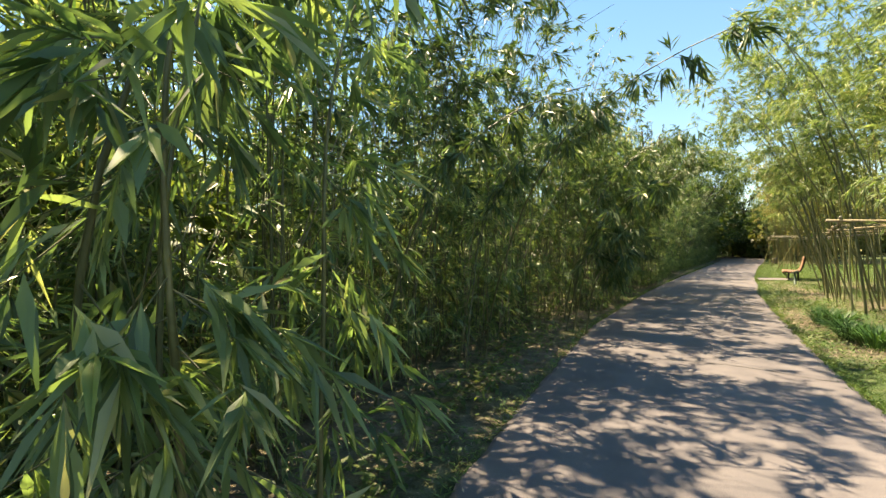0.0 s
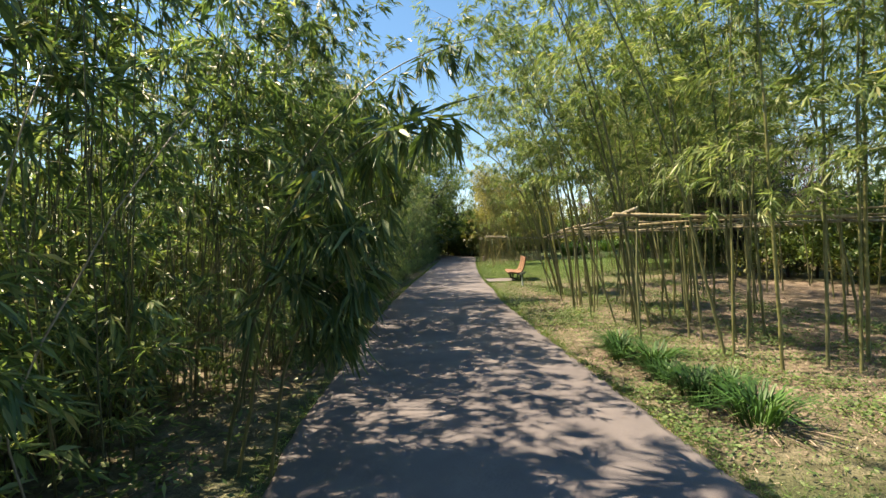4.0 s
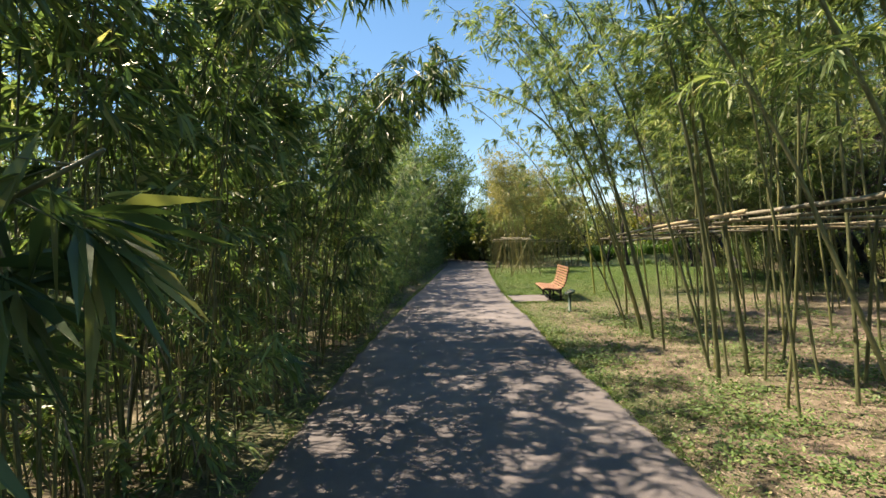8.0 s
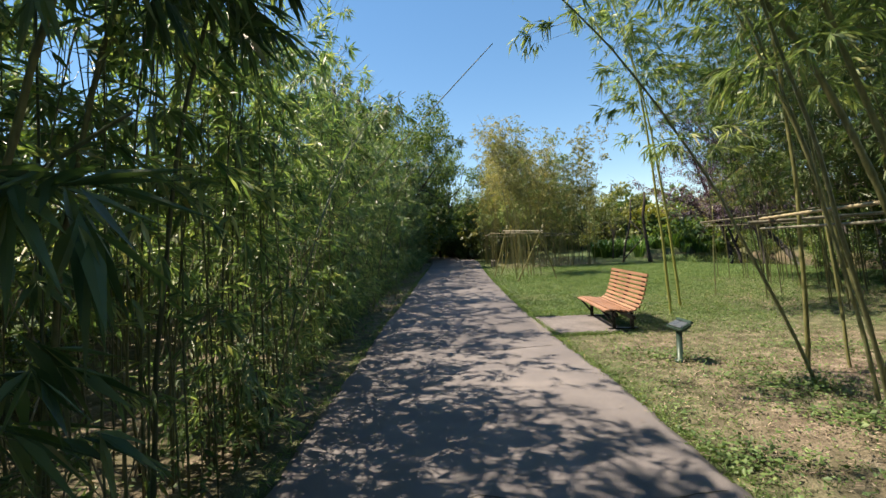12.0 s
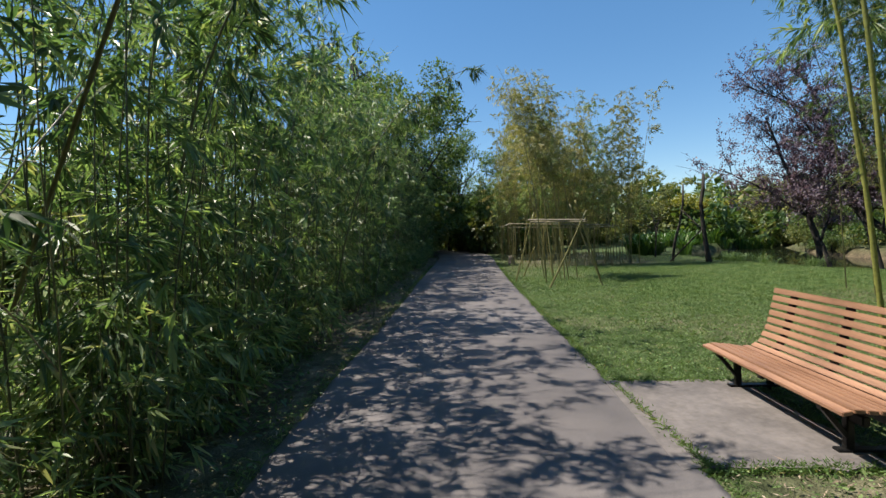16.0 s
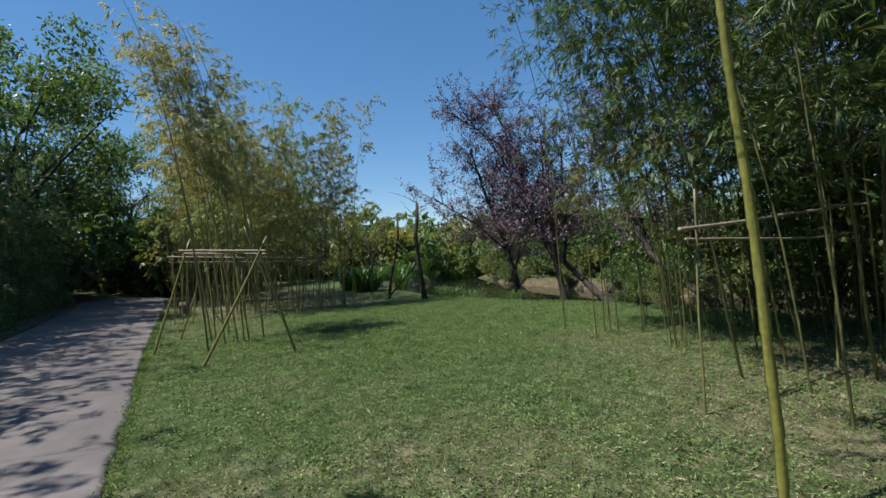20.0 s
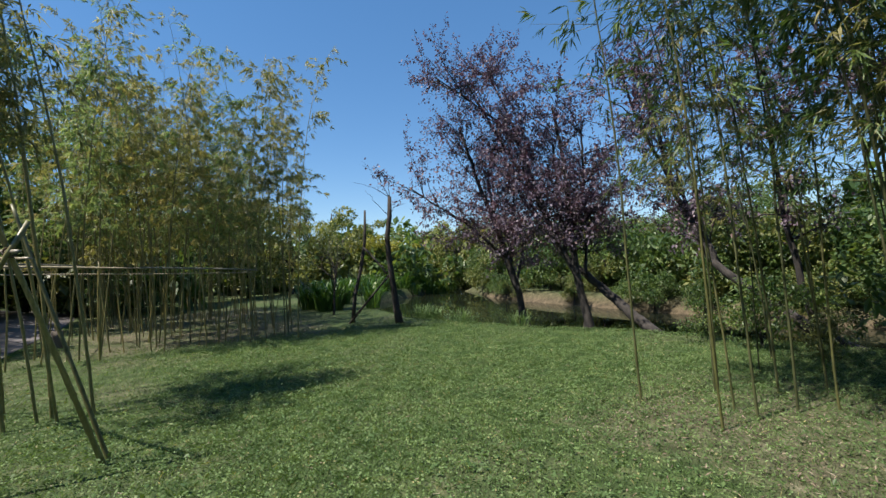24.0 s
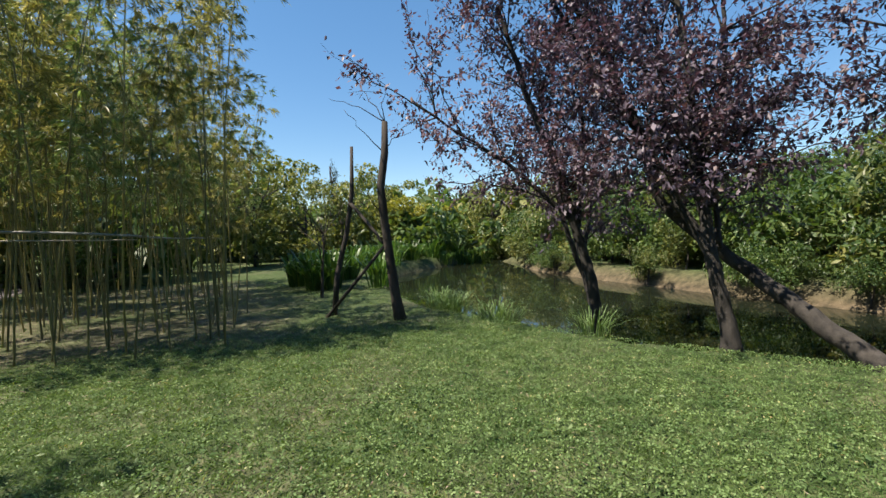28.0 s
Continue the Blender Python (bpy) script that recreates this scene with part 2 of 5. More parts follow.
M_CULM_LIME = culm_surface("culm_lime", (0.2, 0.22, 0.075), (0.3, 0.32, 0.11), (0.37, 0.36, 0.16))
M_CULM_YELLOW = culm_surface("culm_yellow", (0.15, 0.14, 0.06), (0.25, 0.225, 0.1), (0.34, 0.3, 0.17))
M_CULM_DRY = culm_surface("culm_dry", (0.19, 0.165, 0.13), (0.325, 0.285, 0.225), (0.45, 0.415, 0.35))
M_BARK = plain("bark", (0.022, 0.018, 0.016), (0.065, 0.053, 0.046), 0.9, 5, bump=0.8, stretch=(1, 1, 0.25))
M_BARK_PLUM = plain("plum_bark", (0.01, 0.009, 0.009), (0.06, 0.052, 0.048), 0.9, 9, bump=1.0, stretch=(1, 1, 0.5))
M_BARK_PALE = plain("bark_pale", (0.09, 0.075, 0.06), (0.22, 0.18, 0.15), 0.9, 5, bump=0.8, stretch=(1, 1, 0.25))
M_WOOD = plain("stained_wood", (0.2, 0.1, 0.06), (0.36, 0.195, 0.122), 0.55, 3, bump=0.35, stretch=(6, 0.5, 6), vary=0.12)
M_IRON = plain("black_iron", (0.012, 0.012, 0.013), (0.03, 0.03, 0.032), 0.45, 12, 0.6, 0.1)
M_LAMP_GREEN = plain("green_enamel", (0.02, 0.045, 0.035), (0.035, 0.07, 0.055), 0.45, 10, 0.2, 0.1)
M_LAMP_GLASS = plain("lamp_glass", (0.05, 0.055, 0.055), (0.09, 0.095, 0.09), 0.12, 10, 0.0, 0.02)
M_TWINE = plain("twine", (0.05, 0.035, 0.025), (0.12, 0.08, 0.05), 0.9, 20, bump=0.5)
M_CRACK = plain("crack_dirt", (0.02, 0.018, 0.016), (0.05, 0.045, 0.04), 0.95, 20)
M_STONE = plain("kerb_stone", (0.24, 0.21, 0.18), (0.42, 0.38, 0.33), 0.9, 3, bump=0.5)

# ---- mesh helpers ----
R = np.random.RandomState(7)


def unit(v):
    return v / np.maximum(np.linalg.norm(v, axis=-1, keepdims=True), 1e-9)


def solid(name, verts, faces, materials, index=None, smooth=True):
    """A mesh from arrays; faces is a list of arrays of triangles or quads, index gives each array's material."""
    me = bpy.data.meshes.new(name)
    verts = np.asarray(verts, dtype=np.float32)
    faces = [np.asarray(f, dtype=np.int32) for f in faces if len(f)]
    corners = np.concatenate([f.ravel() for f in faces])
    sizes = np.concatenate([np.full(len(f), f.shape[1], np.int32) for f in faces])
    me.vertices.add(len(verts))
    me.vertices.foreach_set("co", verts.ravel())
    me.loops.add(len(corners))
    me.loops.foreach_set("vertex_index", corners)
    me.polygons.add(len(sizes))
    me.polygons.foreach_set("loop_start", np.concatenate([[0], np.cumsum(sizes)[:-1]]).astype(np.int32))
    if index is not None:
        me.polygons.foreach_set("material_index", np.concatenate([np.full(len(f), i, np.int32) for f, i in zip(faces, index)]))
    me.polygons.foreach_set("use_smooth", np.full(len(sizes), smooth))
    for m in materials:
        me.materials.append(m)
    me.update(calc_edges=True)
    return me


def piece(name, me, parent=None, label="", at=None):
    ob = new(name, me)
    if parent is not None:
        ob.parent = parent
    if at is not None:
        ob.matrix_basis = at
    if label:
        ob["label"] = label
    if name in ("branching", "leaves", "crown"):
        ob["kind"] = "stuff"
    return ob


def thing(name, at, label, category, group="", kind=""):
    ob = new(name)
    ob.empty_display_size = 0.2
    ob.matrix_basis = at
    return tagged(ob, label, category, group, kind)


def tube(points, radii, sides=6, cap=True):
    """Rings round a line of points."""
    P = np.asarray(points, float)
    n = len(P)
    T = unit(np.gradient(P, axis=0))
    ref = np.where(np.abs(T[:, 2:3]) < 0.9, np.array([[0, 0, 1.0]]), np.array([[1.0, 0, 0]]))
    ref = np.repeat(ref[:1], n, axis=0)
    A = unit(np.cross(T, ref))
    B = np.cross(T, A)
    a = np.linspace(0, 2 * np.pi, sides, endpoint=False)
    V = P[:, None] + np.asarray(radii, float)[:, None, None] * (np.cos(a)[None, :, None] * A[:, None] + np.sin(a)[None, :, None] * B[:, None])
    i = np.arange(n - 1)[:, None] * sides
    j = np.arange(sides)[None]
    j2 = (j + 1) % sides
    F = np.stack([i + j, i + j2, i + sides + j2, i + sides + j], -1).reshape(-1, 4)
    V = V.reshape(-1, 3)
    faces = [F]
    if cap:
        V = np.concatenate([V, P[:1], P[-1:]])
        b, e = n * sides, n * sides + 1
        j, j2 = np.arange(sides), (np.arange(sides) + 1) % sides
        faces.append(np.stack([np.full(sides, b), j2, j], -1))
        faces.append(np.stack([np.full(sides, e), (n - 1) * sides + j, (n - 1) * sides + j2], -1))
    return V, faces


def joined(parts):
    """Several (verts, faces) into one."""
    V, F, o = [], [], 0
    for v, fs in parts:
        V.append(v)
        F += [f + o for f in fs]
        o += len(v)
    return np.concatenate(V), F


def blades(P, D, L, W, rng, droop=0.15, fold=0.25, flat=0.0, belly=0.38):
    """Pointed leaves: base P, way D, length L, width W. Each is two triangles folded along the midrib."""
    n = len(P)
    up = np.array([0, 0, 1.0]) + rng.normal(0, 0.45 * (1 - flat), (n, 3))
    side = unit(np.cross(D, up))
    nor = np.cross(side, D)
    L, W = np.broadcast_to(L, n)[:, None], np.broadcast_to(W, n)[:, None]
    drop = np.zeros((n, 3))
    drop[:, 2] = -droop * L[:, 0]
    mid = P + D * L * belly
    V = np.stack([P, mid + side * W * 0.5 - nor * W * fold * 0.5, P + D * L + drop, mid - side * W * 0.5 - nor * W * fold * 0.5], 1).reshape(-1, 3)
    o = np.arange(n)[:, None] * 4
    return V, [np.concatenate([o + np.array([[0, 1, 2]]), o + np.array([[0, 2, 3]])])]


def stems(P, Q, r):
    """Thin three-sided twigs from P to Q."""
    n = len(P)
    D = unit(Q - P)
    A = unit(np.cross(D, np.array([0.3, 0.2, 1.0])))
    B = np.cross(D, A)
    rings = []
    for C, k in ((P, 1.0), (Q, 0.3)):
        for t in (0, 2.094, 4.189):
            rings.append(C + r * k * (math.cos(t) * A + math.sin(t) * B))
    V = np.stack(rings, 1).reshape(-1, 3)
    o = np.arange(n)[:, None] * 6
    return V, [np.concatenate([o + np.array([[j, (j + 1) % 3, 3 + (j + 1) % 3, 3 + j]]) for j in range(3)])]


def arc(base, height, lean, bow, rng, n=24):
    """The line of a cane: leans by lean (metres at the top, x and y) and bows over at the tip."""
    s = np.linspace(0, 1, n)
    x = base[0] + lean[0] * (0.55 * s + 0.45 * s ** 2) + bow[0] * s ** 5
    y = base[1] + lean[1] * (0.55 * s + 0.45 * s ** 2) + bow[1] * s ** 5
    z = base[2] + height * s - 0.35 * np.hypot(*bow) * s ** 6
    w = np.cumsum(rng.normal(0, 0.006, (n, 2)), axis=0)
    return np.stack([x + w[:, 0], y + w[:, 1], z], 1)


def culm(line, r0, r1, internode=0.28, sides=5):
    """A jointed cane along a line: swollen nodes between slightly waisted lengths."""
    seg = np.concatenate([[0], np.cumsum(np.linalg.norm(np.diff(line, axis=0), axis=1))])
    total = seg[-1]
    nodes = np.arange(0, total, internode)
    d = np.unique(np.clip(np.concatenate([nodes, nodes + 0.014, [total]]), 0, total))
    P = np.stack([np.interp(d, seg, line[:, i]) for i in range(3)], 1)
    r = r0 + (r1 - r0) * (d / total) ** 1.3
    k = (d[:, None] - nodes[None]) 
    near = ((k >= 0.012) & (k < 0.02)).any(1)
    r = r * np.where(near, 1.22, 1.0)
    return tube(P, r, sides)


def thin_culm(line, r0, r1, sides=4, n=12):
    i = np.linspace(0, len(line) - 1, n).round().astype(int)
    r = r0 + (r1 - r0) * np.linspace(0, 1, n)
    return tube(line[i], r, sides)


def foliage(lines, rng, start, per_line, length, sprigs, leaf, leaves=6, rise=0.5, hang=0.35, pull=(0, 0), top_bias=1.0):
    """Side branches from the canes' lines with fans of leaves. Returns twigs and leaves."""
    bp, bd, bl = [], [], []
    for line in lines:
        n = len(line)
        s = start + (1 - start) * rng.rand(per_line) ** top_bias
        f = s * (n - 1)
        i = np.minimum(f.astype(int), n - 2)
        p = line[i] + (line[i + 1] - line[i]) * (f - i)[:, None]
        az = rng.rand(per_line) * 2 * np.pi
        d = np.stack([np.cos(az) + pull[0], np.sin(az) + pull[1], rise + rng.normal(0, 0.25, per_line)], 1)
        bp.append(p), bd.append(unit(d))
        bl.append(length * (0.45 + 0.75 * rng.rand(per_line)) * (1.15 - 0.6 * s))
    bp, bd, bl = np.concatenate(bp), np.concatenate(bd), np.concatenate(bl)
    bq = bp + bd * bl[:, None]
    bq[:, 2] -= hang * bl
    twigs = stems(bp, bq, 0.0035)
    nb = len(bp)
    u = 0.35 + 0.65 * (np.arange(sprigs)[None] + rng.rand(nb, sprigs)) / sprigs
    sp = bp[:, None] + (bq - bp)[:, None] * u[..., None]
    sp[..., 2] += 0.1 * bl[:, None] * 4 * u * (1 - u)
    sp += rng.normal(0, 0.035, sp.shape)
    sd = unit(bq - bp)[:, None] + rng.normal(0, 0.55, sp.shape)
    sd[..., 2] -= 0.15
    sp, sd = sp.reshape(-1, 3), unit(sd.reshape(-1, 3))
    ns = len(sp)
    P = np.repeat(sp, leaves, 0) + np.repeat(sd, leaves, 0) * (rng.rand(ns * leaves, 1) * 0.1)
    D = np.repeat(sd, leaves, 0) + rng.normal(0, 0.42, (ns * leaves, 3))
    D[:, 2] -= 0.35
    D = unit(D)
    L = leaf[0] * (0.6 + 0.7 * rng.rand(len(P)))
    return twigs, blades(P, D, L, leaf[1] * (0.7 + 0.6 * rng.rand(len(P))), rng, droop=0.2)


def box_mesh(name, sx, sy, sz, bevel, material):
    bm = bmesh.new()
    bmesh.ops.create_cube(bm, size=1)
    bmesh.ops.scale(bm, vec=(sx, sy, sz), verts=bm.verts)
    if bevel:
        bmesh.ops.bevel(bm, geom=bm.edges[:], offset=bevel, segments=2, affect="EDGES")
    me = bpy.data.meshes.new(name)
    bm.to_mesh(me)
    bm.free()
    me.materials.append(material)
    return me


# ---- ground, path, stream ----
PATH_Y = (-40, -8, -1, 2.4, 5.7, 8.4, 12.2, 16, 19, 23, 28, 33, 40, 46, 50, 54, 58, 64)
PATH_L = (4.0, 0.6, -0.9, -1.72, -2.43, -2.92, -3.3, -3.62, -3.75, -3.92, -4.02, -4.22, -4.4, -4.6, -5.0, -6.2, -8.2, -12)
PATH_R = (7.0, 3.2, 1.65, 1.1, 0.56, 0.18, -0.27, -0.66, -0.78, -1.08, -1.22, -1.32, -1.35, -1.35, -1.6, -2.6, -4.4, -8)
BANK_Y = (-60, 5, 25, 30, 32, 34, 36.5, 39, 44, 48, 52, 56, 60)
BANK_NEAR = (13, 12, 10.9, 10.35, 10.0, 9.0, 8.2, 7.9, 8.6, 9.6, 12.5, 17.5, 21.5)
BANK_FAR = (20, 19, 18.2, 18.0, 18.0, 18.0, 18.2, 18.4, 18.8, 19.6, 21.5, 24, 26)


def left_edge(y):
    return np.interp(y, PATH_Y, PATH_L)


def right_edge(y):
    return np.interp(y, PATH_Y, PATH_R)


def channel(x, y):
    """0 on flat ground, 1 in the bed of the stream."""
    a = np.clip((x - np.interp(y, BANK_Y, BANK_NEAR)) / 1.7, 0, 1)
    b = np.clip((np.interp(y, BANK_Y, BANK_FAR) - x) / 1.5, 0, 1)
    e = np.clip((66 - y) / 4, 0, 1)
    s = np.minimum(np.minimum(a, b), e)
    return s * s * (3 - 2 * s)


def lump(x, y):
    return 0.5 + 0.25 * (np.sin(1.7 * x + 0.6 * y) + np.sin(0.9 * y - 1.3 * x + 2) * np.cos(0.7 * x + 0.4))


def ground_z(x, y):
    far = np.clip((np.hypot(x - 3, y - 25) - 40) / 60, 0, 1)
    return -1.0 * channel(x, y) + 0.5 * far


def litter_share(x, y):
    """How far leaf litter covers the lawn: under the groves and along the bamboo."""
    def inside(x0, x1, y0, y1, soft):
        return np.clip(np.minimum(np.minimum(x - x0, x1 - x), np.minimum(y - y0, y1 - y)) / soft + 0.5, 0, 1)
    a = 0.95 * inside(1.6, 9, 9.0, 20.0, 1.2)
    a = np.maximum(a, 0.74 * inside(-0.6, 9, 7.5, 21.5, 1.4))
    a = np.maximum(a, 0.3 * inside(1.0, 6, 20, 26, 1.6))
    b = 0.4 * inside(-0.6, 5.2, 37.2, 48, 0.8)
    c = 0.55 * inside(4.2, 10, 20, 26, 1.2)
    d = np.clip((left_edge(y) - x) / 0.5 + 0.35, 0, 0.66) * np.clip((x - left_edge(y) + 6.5) / 1.5, 0, 1)
    e = 0.32 * inside(4.6, 7.8, 25.6, 29.2, 0.8)
    return np.maximum.reduce([a, b, c, d, e]) * (y < 70)


def spaced(stops):
    return np.unique(np.concatenate([np.arange(a, b, s) for a, b, s in stops]))


def build_ground():
    xs = spaced(((-400, -80, 40), (-80, -16, 4), (-16, 6.5, 0.7), (6.5, 20.5, 0.35), (20.5, 80, 3), (80, 401, 40)))
    ys = spaced(((-400, -80, 40), (-80, -10, 5), (-10, 70, 0.6), (70, 130, 4), (130, 401, 30)))
    X, Y = np.meshgrid(xs, ys)
    Z = ground_z(X, Y) + 0.012 * (lump(X * 3, Y * 3) - 0.9)
    V = np.stack([X, Y, Z], -1).reshape(-1, 3)
    nx, ny = len(xs), len(ys)
    i = (np.arange(ny - 1)[:, None] * nx + np.arange(nx - 1)[None]).ravel()
    me = solid("ground", V, [np.stack([i, i + 1, i + nx + 1, i + nx], 1)], [M_GROUND])
    a = me.attributes.new("litter", "FLOAT", "POINT")
    a.data.foreach_set("value", litter_share(V[:, 0], V[:, 1]).astype(np.float32))
    b = me.attributes.new("bank", "FLOAT", "POINT")
    off = V[:, 0] - np.interp(V[:, 1], BANK_Y, BANK_FAR)
    far_side = np.clip(off + 2, 0, 1) * np.clip(0.3 - off, 0, 1) * (V[:, 1] < 50)
    b.data.foreach_set("value", np.clip(np.maximum(channel(V[:, 0], V[:, 1]) * 1.6 - 0.25, far_side), 0, 1).astype(np.float32))
    tagged(piece("ground", me), "short green lawn with dry bamboo leaf litter and bare soil", "ground", kind="structure")


def build_path():
    y = np.arange(-30, 62, 0.16)
    wob = lambda k: 0.012 * np.sin(1.3 * y + k) + 0.008 * np.sin(7.7 * y + 2 * k) + R.normal(0, 0.012, len(y))
    l, r = left_edge(y) + wob(0), right_edge(y) + wob(1.7)
    top, rows = 0.022, []
    for f in (0.0, 0.02, 0.25, 0.5, 0.75, 0.98, 1.0):
        crown = 0.018 * (1 - (2 * f - 1) ** 2)
        rows.append(np.stack([l + (r - l) * f, y, np.full(len(y), top + crown - (0.012 if f in (0.0, 1.0) else 0))], 1))
    rows.insert(0, rows[0] - [0.01, 0, 0.12])
    rows.append(rows[-1] + [0.01, 0, -0.12])
    V = np.concatenate(rows)
    n = len(y)
    F = []
    for k in range(len(rows) - 1):
        i = k * n + np.arange(n - 1)
        F.append(np.stack([i, i + n, i + n + 1, i + 1], 1))
    tagged(piece("path", solid("path", V, F, [M_ASPHALT])), "grey asphalt footpath with worn ragged edges", "footpath", kind="structure")


def build_cracks():
    """Thin weathered cracks across the asphalt."""
    for pts in (((-0.62, 15.84), (-0.95, 15.88), (-1.3, 15.74), (-1.8, 15.45)), ((-2.9, 16.9), (-2.3, 17.05), (-1.6, 16.9), (-0.75, 17.1)), ((-2.6, 20.6), (-2.0, 20.5), (-1.1, 20.75)), ((-1.3, 6.2), (-0.6, 6.35), (0.45, 6.2))):
        p = np.array(pts)
        u = np.linspace(0, len(p) - 1, 40)
        x = np.interp(u, np.arange(len(p)), p[:, 0]) + np.cumsum(R.normal(0, 0.006, 40))
        y = np.interp(u, np.arange(len(p)), p[:, 1]) + np.cumsum(R.normal(0, 0.008, 40))
        f = np.clip((x - left_edge(y)) / (right_edge(y) - left_edge(y)), 0, 1)
        z = 0.0245 + 0.018 * (1 - (2 * f - 1) ** 2) - np.where((f < 0.02) | (f > 0.98), 0.012, 0)
        w = 0.004 + 0.006 * R.rand(40)
        w[[0, -1]] = 0.001
        V = np.concatenate([np.stack([x, y - w, z], 1), np.stack([x, y + w, z], 1)])
        i = np.arange(39)
        tagged(piece("path_crack", solid("path_crack", V, [np.stack([i, i + 1, i + 41, i + 40], 1)], [M_CRACK])), "thin dark crack across the asphalt path", "crack", kind="structure")


def build_pad():
    bm = bmesh.new()
    bmesh.ops.create_grid(bm, x_segments=12, y_segments=16, size=0.5)
    for v in bm.verts:
        v.co = (-1.12 + 1.3 * (v.co.x + 0.5), 21.48 + 1.66 * (v.co.y + 0.5), 0.026)
        edge = v.co.x > 0.15 or v.co.y < 21.5 or v.co.y > 23.1
        if edge:
            v.co.x += R.normal(0, 0.012)
            v.co.y += R.normal(0, 0.015)
    ext = bmesh.ops.extrude_face_region(bm, geom=bm.faces[:])
    for v in [g for g in ext["geom"] if isinstance(g, bmesh.types.BMVert)]:
        v.co.z -= 0.12
    bmesh.ops.recalc_face_normals(bm, faces=bm.faces)
    me = bpy.data.meshes.new("bench_pad")
    bm.to_mesh(me)
    bm.free()
    me.materials.append(M_CONCRETE)
    tagged(piece("pavement", me), "worn grey concrete pad between path and bench", "pavement", kind="structure")


def build_water():
    V = [(5, -60, -0.55), (30, -60, -0.55), (34, 70, -0.55), (5, 70, -0.55)]
    tagged(piece("water", solid("water", V, [[(0, 1, 2, 3)]], [M_WATER])), "still dark stream reflecting trees and sky", "stream", kind="structure")
    y = np.arange(10, 48, 0.5)
    line = np.stack([np.interp(y, BANK_Y, BANK_FAR) - 0.62 + 0.05 * np.sin(y), y, np.full(len(y), -0.5)], 1)
    me = solid("kerb", *tube(line, np.full(len(y), 0.05), 6), [M_STONE])
    tagged(piece("stream_kerb", me), "pale concrete edging along the far bank", "kerb", kind="structure")


build_ground(), build_path(), build_cracks(), build_pad(), build_water()

# ---- bamboo ----
def yaw(x, y, turn=0.0, size=1.0, z=0.0):
    return pose(x, y, z, 0, 0, turn) @ Matrix.Scale(size, 4)


def make_cane(seed, height, lean, bow, r0, culm_mat, leaf_mat, start, per_line, length, sprigs, leaf, leaves=6, label="", group="", category="bamboo", top_bias=1.0):
    """One bamboo: a jointed culm, and the twigs and leaves on it."""
    rng = np.random.RandomState(seed)
    line = arc((0, 0, -0.03), height, lean, bow, rng)
    root = thing("bamboo", Matrix(), label, category, group)
    piece("culm", solid("culm", *culm(line, r0, r0 * 0.22), [culm_mat]), root)
    twigs, fol = foliage([line], rng, start, per_line, length, sprigs, leaf, leaves, top_bias=top_bias)
    piece("branching", solid("branching", *twigs, [culm_mat]), root)
    piece("leaves", solid("leaves", *fol, [leaf_mat], smooth=False), root)
    return root


def make_clump(seed, count, label, tall=False, dense=8, mat=M_LEAF_WALL, bare=0.1):
    """A tuft of thin bamboo by the path: culms in a patch of 1.2 by 1.2 m, arching towards +x."""
    rng = np.random.RandomState(seed)
    root = thing("bamboo_clump", Matrix(), label, "bamboo", "bamboo along the path")
    lines = []
    for i in range(count):
        h = (5.0 if tall else 3.6) + 1.9 * rng.rand()
        base = (rng.uniform(-0.6, 0.6), rng.uniform(-0.62, 0.62), -0.03)
        reach = rng.uniform(0.3, 1.3) if tall else rng.uniform(-0.3, 0.5)
        line = arc(base, h, (reach, rng.normal(0, 0.3)), (rng.uniform(0.3, 1.5) if tall else rng.uniform(-0.1, 0.8), rng.normal(0, 0.25)), rng)
        lines.append(line)
        piece("culm", solid("culm", *thin_culm(line, rng.uniform(0.007, 0.013), 0.003), [M_CULM_DARK]), root)
    shoots = []
    for i in range(3 if tall or bare > 0.2 else 7):
        line = arc((rng.uniform(-0.7, 0.6), rng.uniform(-0.62, 0.62), -0.03), rng.uniform(0.7, 2.4), (rng.normal(0, 0.25), rng.normal(0, 0.25)), (rng.normal(0, 0.15), rng.normal(0, 0.15)), rng)
        shoots.append(line)
        piece("culm", solid("culm", *thin_culm(line, rng.uniform(0.004, 0.007), 0.002, 3, 8), [M_CULM_DARK]), root)
    for i in range(4):
        x, y, s = rng.uniform(-0.6, 0.5), rng.uniform(-0.6, 0.6), rng.choice([-1, 1])
        line = arc((x, y, -0.03), rng.uniform(1.6, 3.2), (rng.normal(0, 0.4), s * rng.uniform(0.5, 1.4)), (0, 0), rng)
        piece("culm", solid("culm", *thin_culm(line, 0.008, 0.004, 4, 8), [M_CULM_DRY]), root, "dead pale leaning cane")
    twigs, fol = foliage(lines, rng, 0.32 if tall else bare, dense, 0.75 if tall else 0.6, 4, (0.185, 0.03), 6, pull=(0.25, 0), top_bias=0.85)
    twigs2, fol2 = foliage(shoots, rng, 0.12, 7, 0.35, 3, (0.15, 0.022), 6, pull=(0.1, 0))
    piece("branching", solid("branching", *joined([twigs, twigs2]), [M_CULM_DARK]), root)
    piece("leaves", solid("leaves", *joined([fol, fol2]), [mat], smooth=False), root)
    return root


